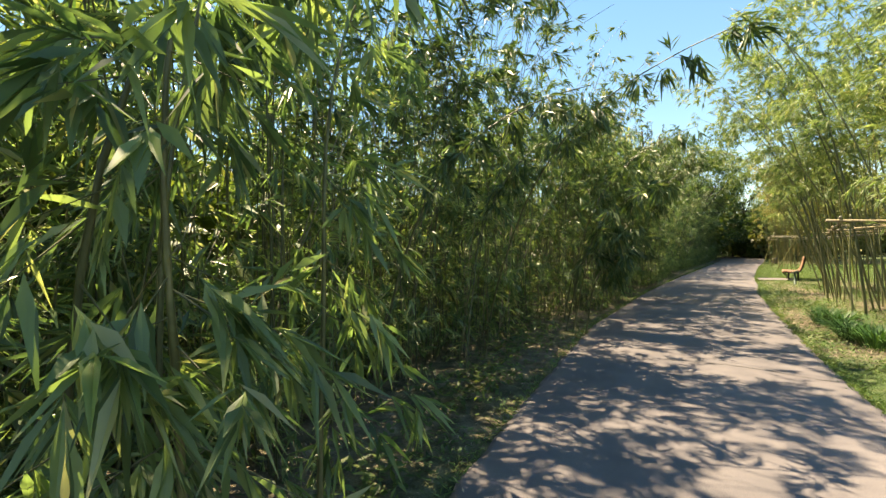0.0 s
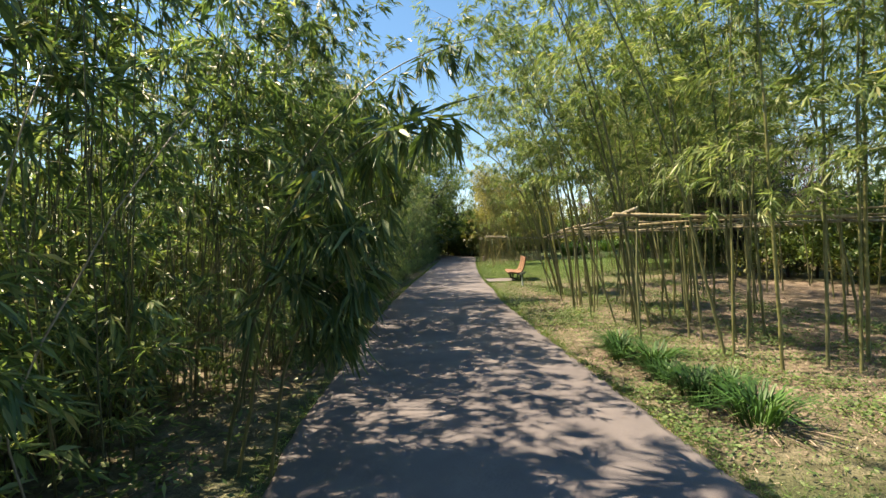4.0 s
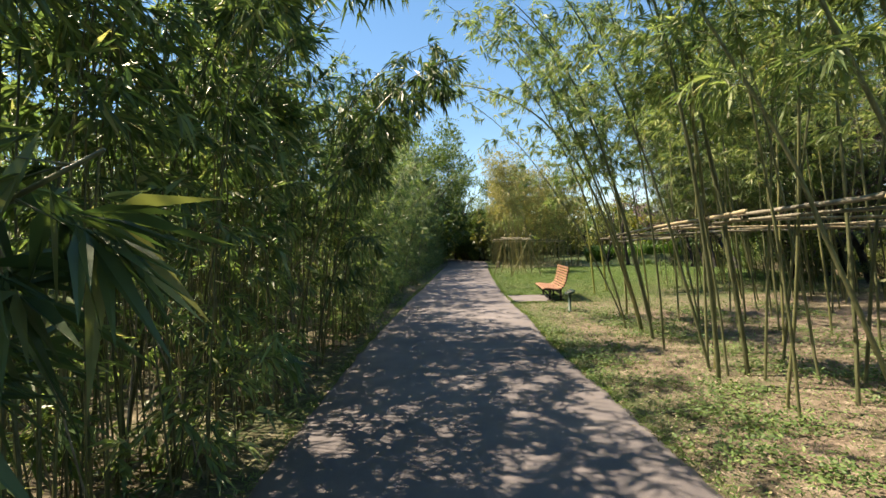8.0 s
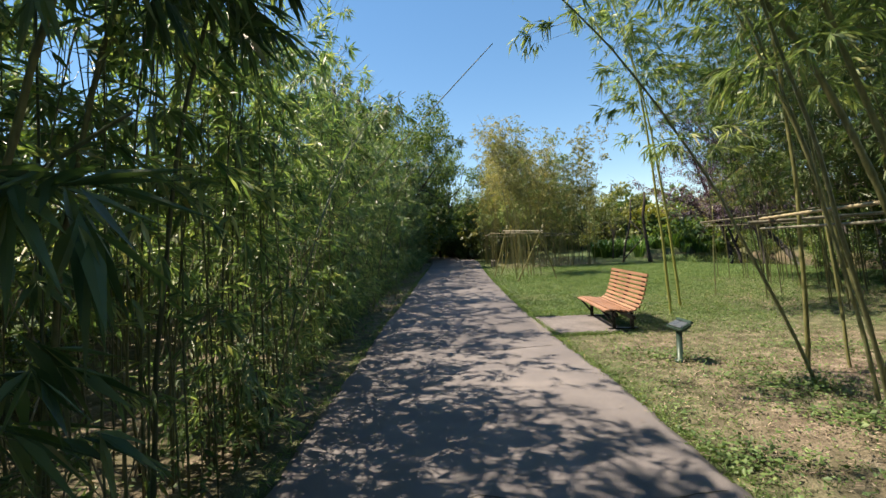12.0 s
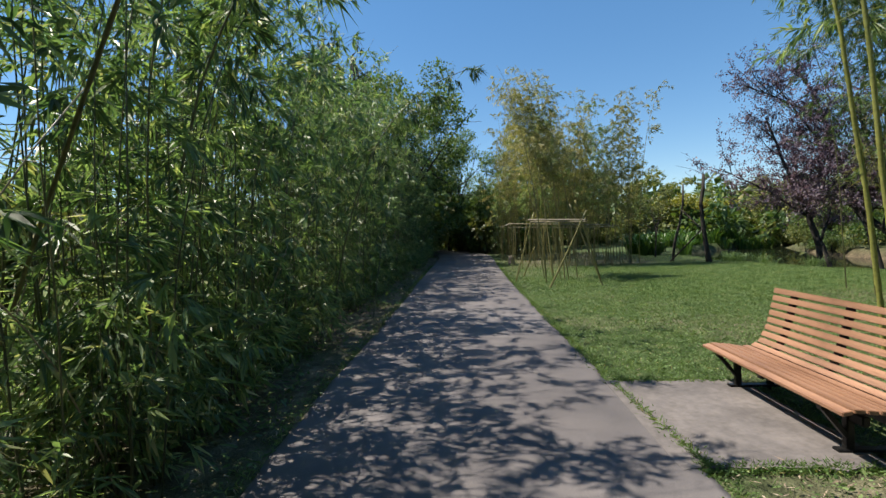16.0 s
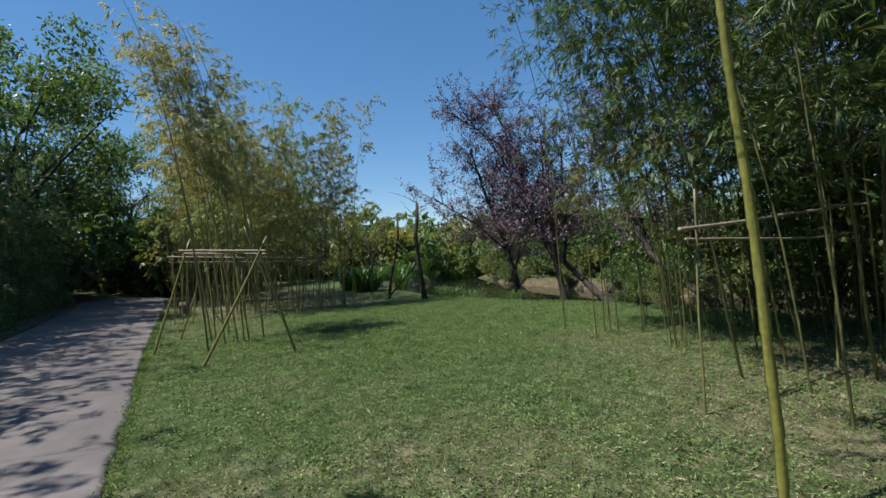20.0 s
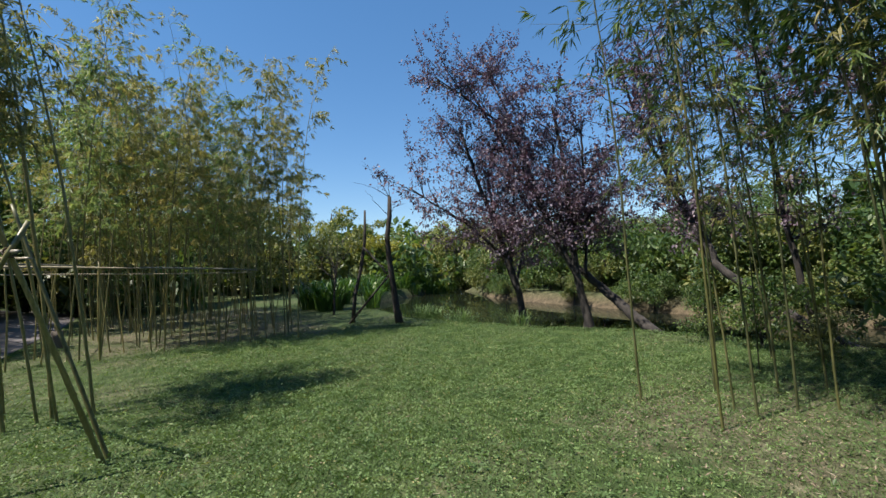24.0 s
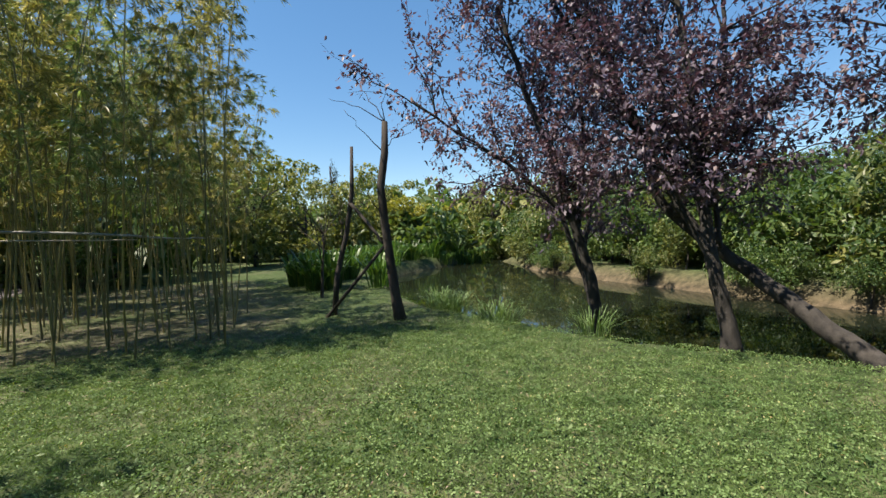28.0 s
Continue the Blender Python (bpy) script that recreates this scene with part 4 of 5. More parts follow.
def build_overhang():
    """Leafy bamboo branches that hang out over the path from the thicket."""
    rng = np.random.RandomState(31)
    lab = "drooping bamboo branch with long green leaves over the path, mostly darkened as in shade"
    for base, lean, bow, h, leaf in (((-3.9, 14.3), (1.2, 0.2), (0.9, 0.5), 4.3, (0.2, 0.027)), ((-4.0, 15.6), (1.2, 0.1), (0.8, 0.2), 4.5, (0.19, 0.026)),
                                     ((-3.2, 7.75), (1.0, 0.0), (0.95, 0.0), 2.95, (0.26, 0.034)), ((-3.05, 7.65), (0.65, 0.0), (0.6, 0.0), 2.2, (0.24, 0.032)),
                                     ((-4.2, 10.6), (0.9, 0.3), (0.7, 0.2), 3.9, (0.19, 0.026)), ((-3.6, 5.0), (0.8, 0.3), (0.7, 0.6), 3.5, (0.19, 0.026)),
                                     ((-4.6, 25.2), (1.3, 0.3), (1.2, 0.4), 4.7, (0.16, 0.02)), ((-4.7, 12.6), (0.8, 0.5), (0.9, 0.6), 4.8, (0.17, 0.023)),
                                     ((-3.2, 3.0), (0.9, 0.5), (0.9, 0.6), 3.4, (0.18, 0.025)), ((-1.15, 0.5), (-0.25, -0.1), (0.3, 0.3), 3.0, (0.17, 0.025)),
                                     ((-1.35, 0.2), (0.1, 0.1), (0.2, 0.4), 2.7, (0.18, 0.026)), ((-1.5, 1.1), (-0.2, 0.2), (0.4, 0.3), 3.3, (0.17, 0.025)),
                                     ((-1.75, 0.6), (-0.1, 0.2), (0.3, 0.3), 3.2, (0.17, 0.025)),
                                     ((-2.8, 7.65), (0.45, 0.0), (0.5, 0.0), 1.7, (0.24, 0.034)), ((-3.4, 10.25), (0.5, 0.0), (0.45, 0.0), 2.0, (0.24, 0.03)), ((-4.0, 15.4), (0.45, 0.0), (0.45, 0.0), 2.1, (0.22, 0.03)), ((-4.9, 21.8), (0.9, 0.1), (0.8, 0.1), 4.5, (0.17, 0.024)),
                                     ((-3.7, 8.9), (1.3, 0.1), (1.2, 0.2), 4.1, (0.19, 0.026)), ((-3.4, 5.3), (1.6, -0.2), (1.5, -0.4), 4.0, (0.18, 0.025)),
                                     ((-4.6, 13.6), (1.2, 0.2), (1.1, 0.2), 5.0, (0.2, 0.027)), ((-4.5, 12.7), (1.1, 0.2), (0.9, 0.2), 4.9, (0.2, 0.027)), ((-4.3, 16.2), (1.1, 0.1), (1.1, 0.1), 4.9, (0.21, 0.028)), ((-4.1, 16.7), (0.9, -0.2), (1.0, 0.2), 4.6, (0.21, 0.028)), ((-4.4, 15.8), (0.9, 0.3), (1.2, 0.3), 5.2, (0.2, 0.027))):
        line = arc((0, 0, -0.03), h, lean, bow, rng)
        root = thing("bamboo", yaw(*base), lab, "bamboo", "overhanging bamboo")
        piece("culm", solid("culm", *culm(line, 0.013, 0.004, 0.25), [M_CULM_DARK]), root)
        twigs, fol = foliage([line], rng, 0.58 if base[1] > 2 else 0.25, 15 if 7 < base[1] < 8 else 9 if h < 3 and base[1] > 7 else 34 if 15.7 < base[1] < 20 else 20, 0.36, 4, leaf, 7, rise=0.1, hang=0.6, pull=(0.5, 0))
        fol, twigs = clear_of(fol, base, 4), clear_of(twigs, base, 6)
        piece("branching", solid("branching", *twigs, [M_CULM_DARK]), root)
        # past y = 2 the leaves carry shade in their colour
        piece("leaves", solid("leaves", *fol, [M_LEAF_HANGING_SHADED if base[1] > 2 else M_LEAF_WALL], smooth=False), root)


def build_leaning_canes():
    """Single canes that have fallen slantwise across the face of the thicket."""
    rng = np.random.RandomState(37)
    for base, lean, h in (((-4.0, 17.85), (0.12, 3.7), 3.7), ((-3.1, 4.4), (-0.2, 1.2), 2.9), ((-4.35, 27.0), (0.15, 1.9), 3.0)):
        root = thing("bamboo", yaw(*base), "dark fallen cane slanting across the thicket", "bamboo", "slanting canes")
        line = arc((0, 0, -0.03), h, lean, (0.05, 0.2), rng)
        piece("culm", solid("culm", *culm(line, 0.009, 0.006, 0.25), [M_CULM_DARK]), root)
        twigs, fol = foliage([line], rng, 0.6, 14, 0.3, 3, (0.16, 0.023), 6)
        piece("branching", solid("branching", *twigs, [M_CULM_DARK]), root)
        piece("leaves", solid("leaves", *fol, [M_LEAF_WALL], smooth=False), root)


def build_bare_cane():
    root = thing("bamboo", yaw(-6.4, 21.8), "long bare leafless cane slanting out over the path", "bamboo", "slanting canes")
    line = np.linspace((0, 0, -0.05), (4.49, -2.68, 3.64), 16)
    line[:, 2] += 0.1 * np.sin(np.linspace(0, np.pi, 16))
    piece("culm", solid("culm", *culm(line, 0.012, 0.004, 0.22), [M_CULM_DARK]), root)


build_leaning_canes(), build_bare_cane()
build_wall(), build_grove_a(), build_lone_canes(), build_grove_b(), build_frames(), build_overhang()


# ---- trees and shrubs ----
def limbs(base, tip, r0, r1, rng, bend=0.08, n=10):
    a, b = np.array(base, float), np.array(tip, float)
    s = np.linspace(0, 1, n)[:, None]
    w = np.cumsum(rng.normal(0, bend, (n, 3)) * np.linalg.norm(b - a) / n, 0)
    P = a + (b - a) * s + w * s ** 0.7
    return P, r0 + (r1 - r0) * s[:, 0] ** 0.8


def crown_points(centres, sizes, n, rng, hollow=0.55):
    """Points through a group of uneven puffs, denser towards their outside."""
    k = rng.choice(len(centres), n, p=np.prod(sizes, 1) / np.prod(sizes, 1).sum())
    v = unit(rng.normal(0, 1, (n, 3)))
    r = hollow + (1 - hollow) * rng.rand(n, 1) ** 0.5
    gap = 0.75 + 0.35 * np.sin(5 * v[:, :1] + k[:, None]) * np.sin(4 * v[:, 1:2] + 2 * k[:, None]) * np.cos(4 * v[:, 2:] + k[:, None])
    return centres[k] + v * r * gap * sizes[k]


def make_tree(name, base, trunk, seed, mat, bark, puffs, count, leaf, r0, label, category, group="", branch=10, twiggy=3):
    """A tree: tapered trunk lines, limbs into the puffs of the crown, and single leaves. Places are relative to base."""
    rng = np.random.RandomState(seed)
    root = thing(name, pose(*base), label, category, group)
    P, r = limbs((0, 0, -0.15), trunk, r0, r0 * 0.4, rng)
    r[0] *= 1.3
    piece("trunk", solid("trunk", *tube(P, r, 8), [bark]), root)
    C = np.array([p[:3] for p in puffs], float)
    S = np.array([p[3:] for p in puffs], float)
    parts = []
    for i in range(branch):
        k = i % len(C)
        a = P[rng.randint(len(P) // 2, len(P))]
        q, rr = limbs(a, C[k] + rng.normal(0, 0.45, 3) * S[k], r0 * 0.38, r0 * 0.06, rng, 0.25, 8)
        parts.append(tube(q, rr, 5))
        for j in range(twiggy):
            e = q[rng.randint(3, 8)]
            q2, r2 = limbs(e, e + rng.normal(0, 0.45, 3) * S[k] + (0, 0, 0.3 * S[k][2]), r0 * 0.12, r0 * 0.03, rng, 0.25, 5)
            parts.append(tube(q2, r2, 3))
    piece("branching", solid("branching", *joined(parts), [bark]), root)
    pts = crown_points(C, S, count, rng)
    D = unit(rng.normal(0, 1, (count, 3)) - [0, 0, 0.3])
    piece("crown", solid("crown", *blades(pts, D, leaf[0] * (0.6 + 0.8 * rng.rand(count)), leaf[1] * (0.6 + 0.8 * rng.rand(count)), rng, 0.15, 0.3, belly=0.5), [mat], smooth=False), root)
    return root


def puff_cloud(rng, n, centre, spread, size):
    c = np.array(centre) + rng.uniform(-1, 1, (n, 3)) * spread
    s = np.array(size) * rng.uniform(0.6, 1.2, (n, 1)) * rng.uniform(0.8, 1.2, (n, 3))
    return np.concatenate([c, s], 1)


def make_plum(base, stems_at, seed, label, r0, side=13, twigs=7, leaves=25, reach=1.5):
    """A plum tree: crooked main stems, a net of branches and twigs, and leaves along the twigs."""
    rng = np.random.RandomState(seed)
    root = thing("plum_tree", pose(*base), label, "tree", "plum trees on the bank")
    wood, LP, LD = [], [], []
    for k, (way, ra, rb) in enumerate(stems_at):
        way = np.array(way, float)
        f = np.linspace(0, len(way) - 1, 9 * (len(way) - 1))
        P = np.stack([np.interp(f, np.arange(len(way)), way[:, c]) for c in range(3)], 1)
        for _ in range(3):
            P[1:-1] = (P[:-2] + 2 * P[1:-1] + P[2:]) / 4
        P[1:] += np.cumsum(rng.normal(0, 0.012, (len(P) - 1, 3)), 0)
        r = r0 * (ra + (rb - ra) * np.linspace(0, 1, len(P)) ** 0.8)
        if k == 0:
            r[:3] *= (1.35, 1.15, 1.05)
        piece("trunk" if k == 0 else "limb", solid("trunk", *tube(P, r, 8), [M_BARK_PLUM]), root)
        high = np.flatnonzero(P[:, 2] > 1.7)
        if len(high) == 0:
            continue
        for i in range(side):
            a = P[high[int(rng.rand() ** 0.8 * (len(high) - 1))]]
            d = unit(rng.normal(0, 1, 3) * (1, 1, 0.55) + (0, 0, 0.35) + 0.5 * unit(P[-1] - P[0]))
            q, rr = limbs(a, a + d * reach * rng.uniform(0.55, 1.15), r0 * 0.16, r0 * 0.045, rng, 0.28, 8)
            wood.append(tube(q, rr, 4))
            for j in range(twigs):
                e = q[rng.randint(2, 8)]
                d2 = unit(d + rng.normal(0, 0.8, 3) + (0, 0, 0.1))
                q2, r2 = limbs(e, e + d2 * rng.uniform(0.35, 0.85), r0 * 0.05, r0 * 0.02, rng, 0.3, 5)
                wood.append(tube(q2, r2, 3, False))
                u = rng.rand(leaves) * 3.99
                m = u.astype(int)
                LP.append(q2[m] + (q2[m + 1] - q2[m]) * (u - m)[:, None] + rng.normal(0, 0.05, (leaves, 3)))
                LD.append(unit(d2 * 0.5 + rng.normal(0, 0.7, (leaves, 3)) - (0, 0, 0.35)))
    piece("branching", solid("branching", *joined(wood), [M_BARK_PLUM]), root)
    LP, LD = np.concatenate(LP), np.concatenate(LD)
    n = len(LP)
    piece("crown", solid("crown", *blades(LP, LD, 0.078 * (0.6 + 0.8 * rng.rand(n)), 0.046 * (0.6 + 0.8 * rng.rand(n)), rng, 0.2, 0.3, belly=0.5), [M_LEAF_PLUM], smooth=False), root)


def build_plums():
    lab = "purple-leaved plum tree with dark crooked stems on the stream bank"
    make_plum((9.87, 35.36, -0.25), [([(0, 0, -0.1), (-0.1, 0.1, 1.1), (-0.35, 0.3, 2.2), (-0.9, 0.8, 4.2), (-1.3, 1.0, 5.6)], 1, 0.3), ([(-0.1, 0.1, 1.1), (-0.2, 0.6, 2.6), (-0.1, 1.3, 4.6)], 0.6, 0.2),
              ([(-0.3, 0.25, 2.0), (-1.2, 0.6, 2.9), (-2.9, 0.9, 3.9)], 0.5, 0.15), ([(-0.2, 0.2, 1.6), (0.5, 0.7, 3.0), (0.7, 0.9, 4.4)], 0.5, 0.2)], 501, lab, 0.11, 20)
    make_plum((9.96, 33.15, -0.05), [([(0, 0, -0.1), (-0.05, 0.15, 1.0), (0.05, 0.5, 2.2), (0.25, 0.8, 4.0), (0.2, 1.1, 5.6)], 1, 0.3), ([(-0.05, 0.15, 1.0), (-0.3, 0.8, 2.4), (-0.6, 1.4, 4.0)], 0.7, 0.2),
              ([(0.05, 0.5, 2.2), (0.5, 0.3, 3.4), (0.5, 0.4, 5.0)], 0.5, 0.2), ([(0.0, 0.4, 2.0), (0.6, 0.9, 2.8), (0.9, 1.2, 3.8)], 0.45, 0.2)], 502, lab, 0.115, 20)
    make_plum((10.45, 31.7, -0.1), [([(0, 0, -0.1), (0, 1.0, 0.65), (0, 1.95, 1.35), (-0.05, 2.8, 1.95), (-0.1, 3.3, 3.5), (-0.2, 3.9, 5.4), (-0.9, 4.3, 7.2)], 1.1, 0.2), ([(-0.1, 3.2, 3.3), (-0.8, 3.9, 5.0), (-1.7, 4.4, 7.0)], 0.55, 0.15),
              ([(-0.03, 2.5, 1.8), (0.3, 2.9, 3.2), (0.3, 3.1, 4.9)], 0.55, 0.2), ([(0, 1.9, 1.3), (0.6, 2.3, 2.2), (1.0, 2.8, 3.2)], 0.4, 0.15), ([(-0.2, 3.8, 5.0), (-1.4, 4.0, 5.9), (-2.9, 4.2, 6.7)], 0.4, 0.12)], 503,
              "purple-leaved plum tree with a long trunk leaning far over the bank", 0.125, 20)
    make_plum((11.2, 36.4, -0.6), [([(0, 0, -0.1), (-0.25, 0.2, 1.0), (-0.6, 0.5, 2.4), (-0.7, 0.8, 3.8)], 1, 0.3), ([(-0.3, 0.3, 1.4), (0.3, 0.6, 2.8), (0.5, 0.9, 3.9)], 0.6, 0.2)], 504, lab, 0.09, 12)
    wide = [([(0, 0, -0.1), (-0.1, 0.3, 1.1), (-0.3, 0.9, 2.3), (-0.5, 1.3, 4.2), (-0.4, 1.5, 5.6)], 1, 0.3), ([(-0.1, 0.3, 1.1), (0.5, 0.2, 2.4), (0.9, 0.2, 4.3)], 0.6, 0.2),
            ([(-0.2, 0.6, 1.7), (-1.1, 0.4, 2.8), (-1.5, 0.1, 4.2)], 0.5, 0.2), ([(-0.3, 0.9, 2.3), (0.1, 2.1, 3.6), (0.1, 3.2, 5.3)], 0.5, 0.2)]
    make_plum((11.1, 28.6, -0.1), [([(0, 0, -0.1), (0, 1.2, 0.7), (0.05, 2.3, 1.6), (0.1, 3.0, 3.2), (0.1, 3.4, 5.2), (0, 3.6, 6.6)], 1, 0.2), ([(0.05, 2.2, 1.5), (0.6, 3.1, 3.0), (0.8, 3.5, 4.6)], 0.55, 0.2),
              ([(0.1, 2.9, 3.0), (-0.5, 3.3, 4.4), (-0.8, 3.6, 6.0)], 0.5, 0.15), ([(0, 0.6, 0.4), (-0.3, 0.9, 2.4), (-0.4, 1.0, 4.6)], 0.6, 0.2)], 505, "purple-leaved plum tree leaning low over the bank", 0.12, 17)
    for x, y, seed in ((10.6, 25.6, 506), (10.4, 21.8, 507), (9.9, 23.9, 508)):
        make_plum((x, y, -0.08), wide, seed, "spreading purple-leaved plum tree at the lawn's edge", 0.12, 24, reach=1.9)


def build_snags():
    rng = np.random.RandomState(43)
    a = thing("dead_tree", pose(6.95, 37.35, 0), "bare dark dead trunk with broken top and few twigs", "tree")
    P = np.array([(0.12, -0.05, -0.1), (0.05, 0, 0.4), (-0.03, 0.02, 1.1), (-0.1, 0.05, 1.8), (-0.16, 0.02, 2.4), (-0.07, 0.0, 3.0), (-0.05, 0, 3.56)])
    piece("trunk", solid("trunk", *tube(P, [0.13, 0.1, 0.085, 0.08, 0.075, 0.07, 0.055], 8), [M_BARK]), a)
    tw = []
    for q, e in ((P[-1], (-0.75, 0.3, 4.0)), (P[-1], (-0.35, 0.5, 4.5)), (P[-2], (-0.8, 0.1, 3.6)), (P[3], (-0.55, 0.3, 2.5)), (P[-1], (-0.1, -0.3, 4.0)), (P[-2], (0.25, 0.1, 3.6))):
        l, r = limbs(q, e, 0.012, 0.003, rng, 0.5, 9)
        tw.append(tube(l, r, 4))
    piece("branching", solid("branching", *joined(tw), [M_BARK]), a)
    b = thing("dead_tree", pose(6.15, 38.55, 0), "thin bare trunk propped by a slanting pole", "tree")
    P = np.array([(0, 0, -0.1), (0.1, 0, 0.8), (0.3, -0.05, 1.6), (0.42, -0.1, 2.4), (0.45, -0.1, 3.3)])
    piece("trunk", solid("trunk", *tube(P, [0.06, 0.055, 0.05, 0.045, 0.03], 6), [M_BARK]), b)
    l, r = limbs((0.38, -0.08, 2.2), (0.75, -0.9, 1.3), 0.04, 0.03, rng, 0.15)
    piece("limb", solid("limb", *tube(l, r, 5), [M_BARK]), b)
    piece("prop", solid("prop", *tube([(-0.2, -0.15, -0.05), (0.75, -1.1, 1.4)], [0.035, 0.03], 6), [M_BARK]), b)
    make_tree("sapling", (6.5, 41.3, 0), (0.1, 0.1, 1.6), 71, M_LEAF_OLIVE, M_BARK, puff_cloud(rng, 6, (0.1, 0.1, 2.7), (0.9, 0.9, 0.7), (0.55, 0.55, 0.45)), 420, (0.1, 0.045), 0.05, "young forked tree with olive leaves by the reeds", "tree")


def make_tuft(name, at, seed, n, height, spread, width, mat, label, category, group, dry=0):
    """A tuft of arching strap leaves: each leaf is three bent segments."""
    rng = np.random.RandomState(seed)
    root = thing(name, at, label, category, group)
    az = rng.rand(n) * 2 * np.pi
    base = np.stack([np.cos(az), np.sin(az), np.zeros(n)], 1) * (rng.rand(n, 1) ** 0.5) * spread[0]
    out = np.stack([np.cos(az + rng.normal(0, 0.4, n)), np.sin(az + rng.normal(0, 0.4, n)), np.zeros(n)], 1)
    side = np.cross(out, [0, 0, 1.0])
    h = height * (0.55 + 0.55 * rng.rand(n, 1))
    reach = spread[1] * (0.3 + 0.9 * rng.rand(n, 1))
    w = width * (0.7 + 0.5 * rng.rand(n, 1))
    V = []
    for f, k in ((0, 0.6), (0.4, 1.0), (0.75, 0.8)):
        c = base + out * reach * f ** 1.6 + np.array([0, 0, 1.0]) * h * (1.55 * f - 0.75 * f * f)
        V += [c - side * w * k / 2, c + side * w * k / 2]
    V.append(base + out * reach * 1.1 + np.array([0, 0, 1.0]) * h * 0.72)
    V = np.stack(V, 1).reshape(-1, 3)
    o = np.arange(n)[:, None] * 7
    F = [np.concatenate([o + np.array([[0, 1, 3, 2]]), o + np.array([[2, 3, 5, 4]])]), o + np.array([[4, 5, 6]])]
    piece("leaves", solid("leaves", V, F, [mat], smooth=False), root)
    if dry:
        az = rng.rand(dry) * 2 * np.pi
        P = np.stack([np.cos(az), np.sin(az), np.zeros(dry)], 1) * rng.uniform(0.05, 0.3, (dry, 1)) + [0, 0, 0.02]
        D = unit(np.stack([np.cos(az), np.sin(az), rng.normal(0, 0.15, dry)], 1) + rng.normal(0, 0.3, (dry, 3)) * [1, 1, 0.2])
        piece("dry_leaves", solid("dry_leaves", *blades(P, D, 0.2 * (0.6 + 0.6 * rng.rand(dry)), 0.014, rng, 0.1, 0.3, 0.5), [M_LITTER], smooth=False), root, "withered tan leaves round the base")["kind"] = "stuff"
    return root


def build_tufts():
    lab = "dark green lily turf tuft with arching strap leaves"
    for i, (x, y, s) in enumerate(((0.62, 11.0, 0.9), (0.5, 10.5, 1.0), (0.72, 10.0, 1.1), (0.75, 9.0, 1.05), (0.95, 8.45, 1.1), (0.66, 9.55, 0.8), (1.1, 9.1, 0.8))):
        make_tuft("lily_turf", yaw(x, y, 40 * i, s), 600 + i, 150, 0.36, (0.14, 0.36), 0.016, M_LEAF_LILY, lab, "plant", "lily turf beside the path", 40)
    rng = np.random.RandomState(9)
    for i in range(14):
        x, y = rng.uniform(6.4, 8.6), rng.uniform(42.4, 46.5)
        make_tuft("reed_clump", yaw(x, y, 0, rng.uniform(0.8, 1.2), float(ground_z(x, y))), 620 + i, 60, 1.25, (0.3, 0.5), 0.07, M_LEAF_REED, "tall bright green water plants at the stream edge", "reeds", "reeds by the stream")
    for i in range(8):
        y = rng.uniform(34.6, 38.6)
        x = float(np.interp(y, BANK_Y, BANK_NEAR)) + rng.uniform(0.3, 1.0)
        make_tuft("sedge", yaw(x, y, 0, 1, float(ground_z(x, y))), 640 + i, 90, 0.6, (0.25, 0.4), 0.014, M_GRASS, "coarse yellow-green sedge on the bank", "grass", "sedge on the bank")
    for i in range(22):
        s = i / 21
        x, y = 10.5 + 11 * s + rng.normal(0, 0.4), 51.5 + 7.0 * s + rng.normal(0, 0.5)
        make_tuft("reed_clump", yaw(x, y, 0, rng.uniform(0.9, 1.3), float(ground_z(x, y))), 660 + i, 80, 1.3, (0.5, 0.7), 0.06, M_LEAF_REED, "dark green reeds hanging over the far bend", "reeds", "reeds by the stream")


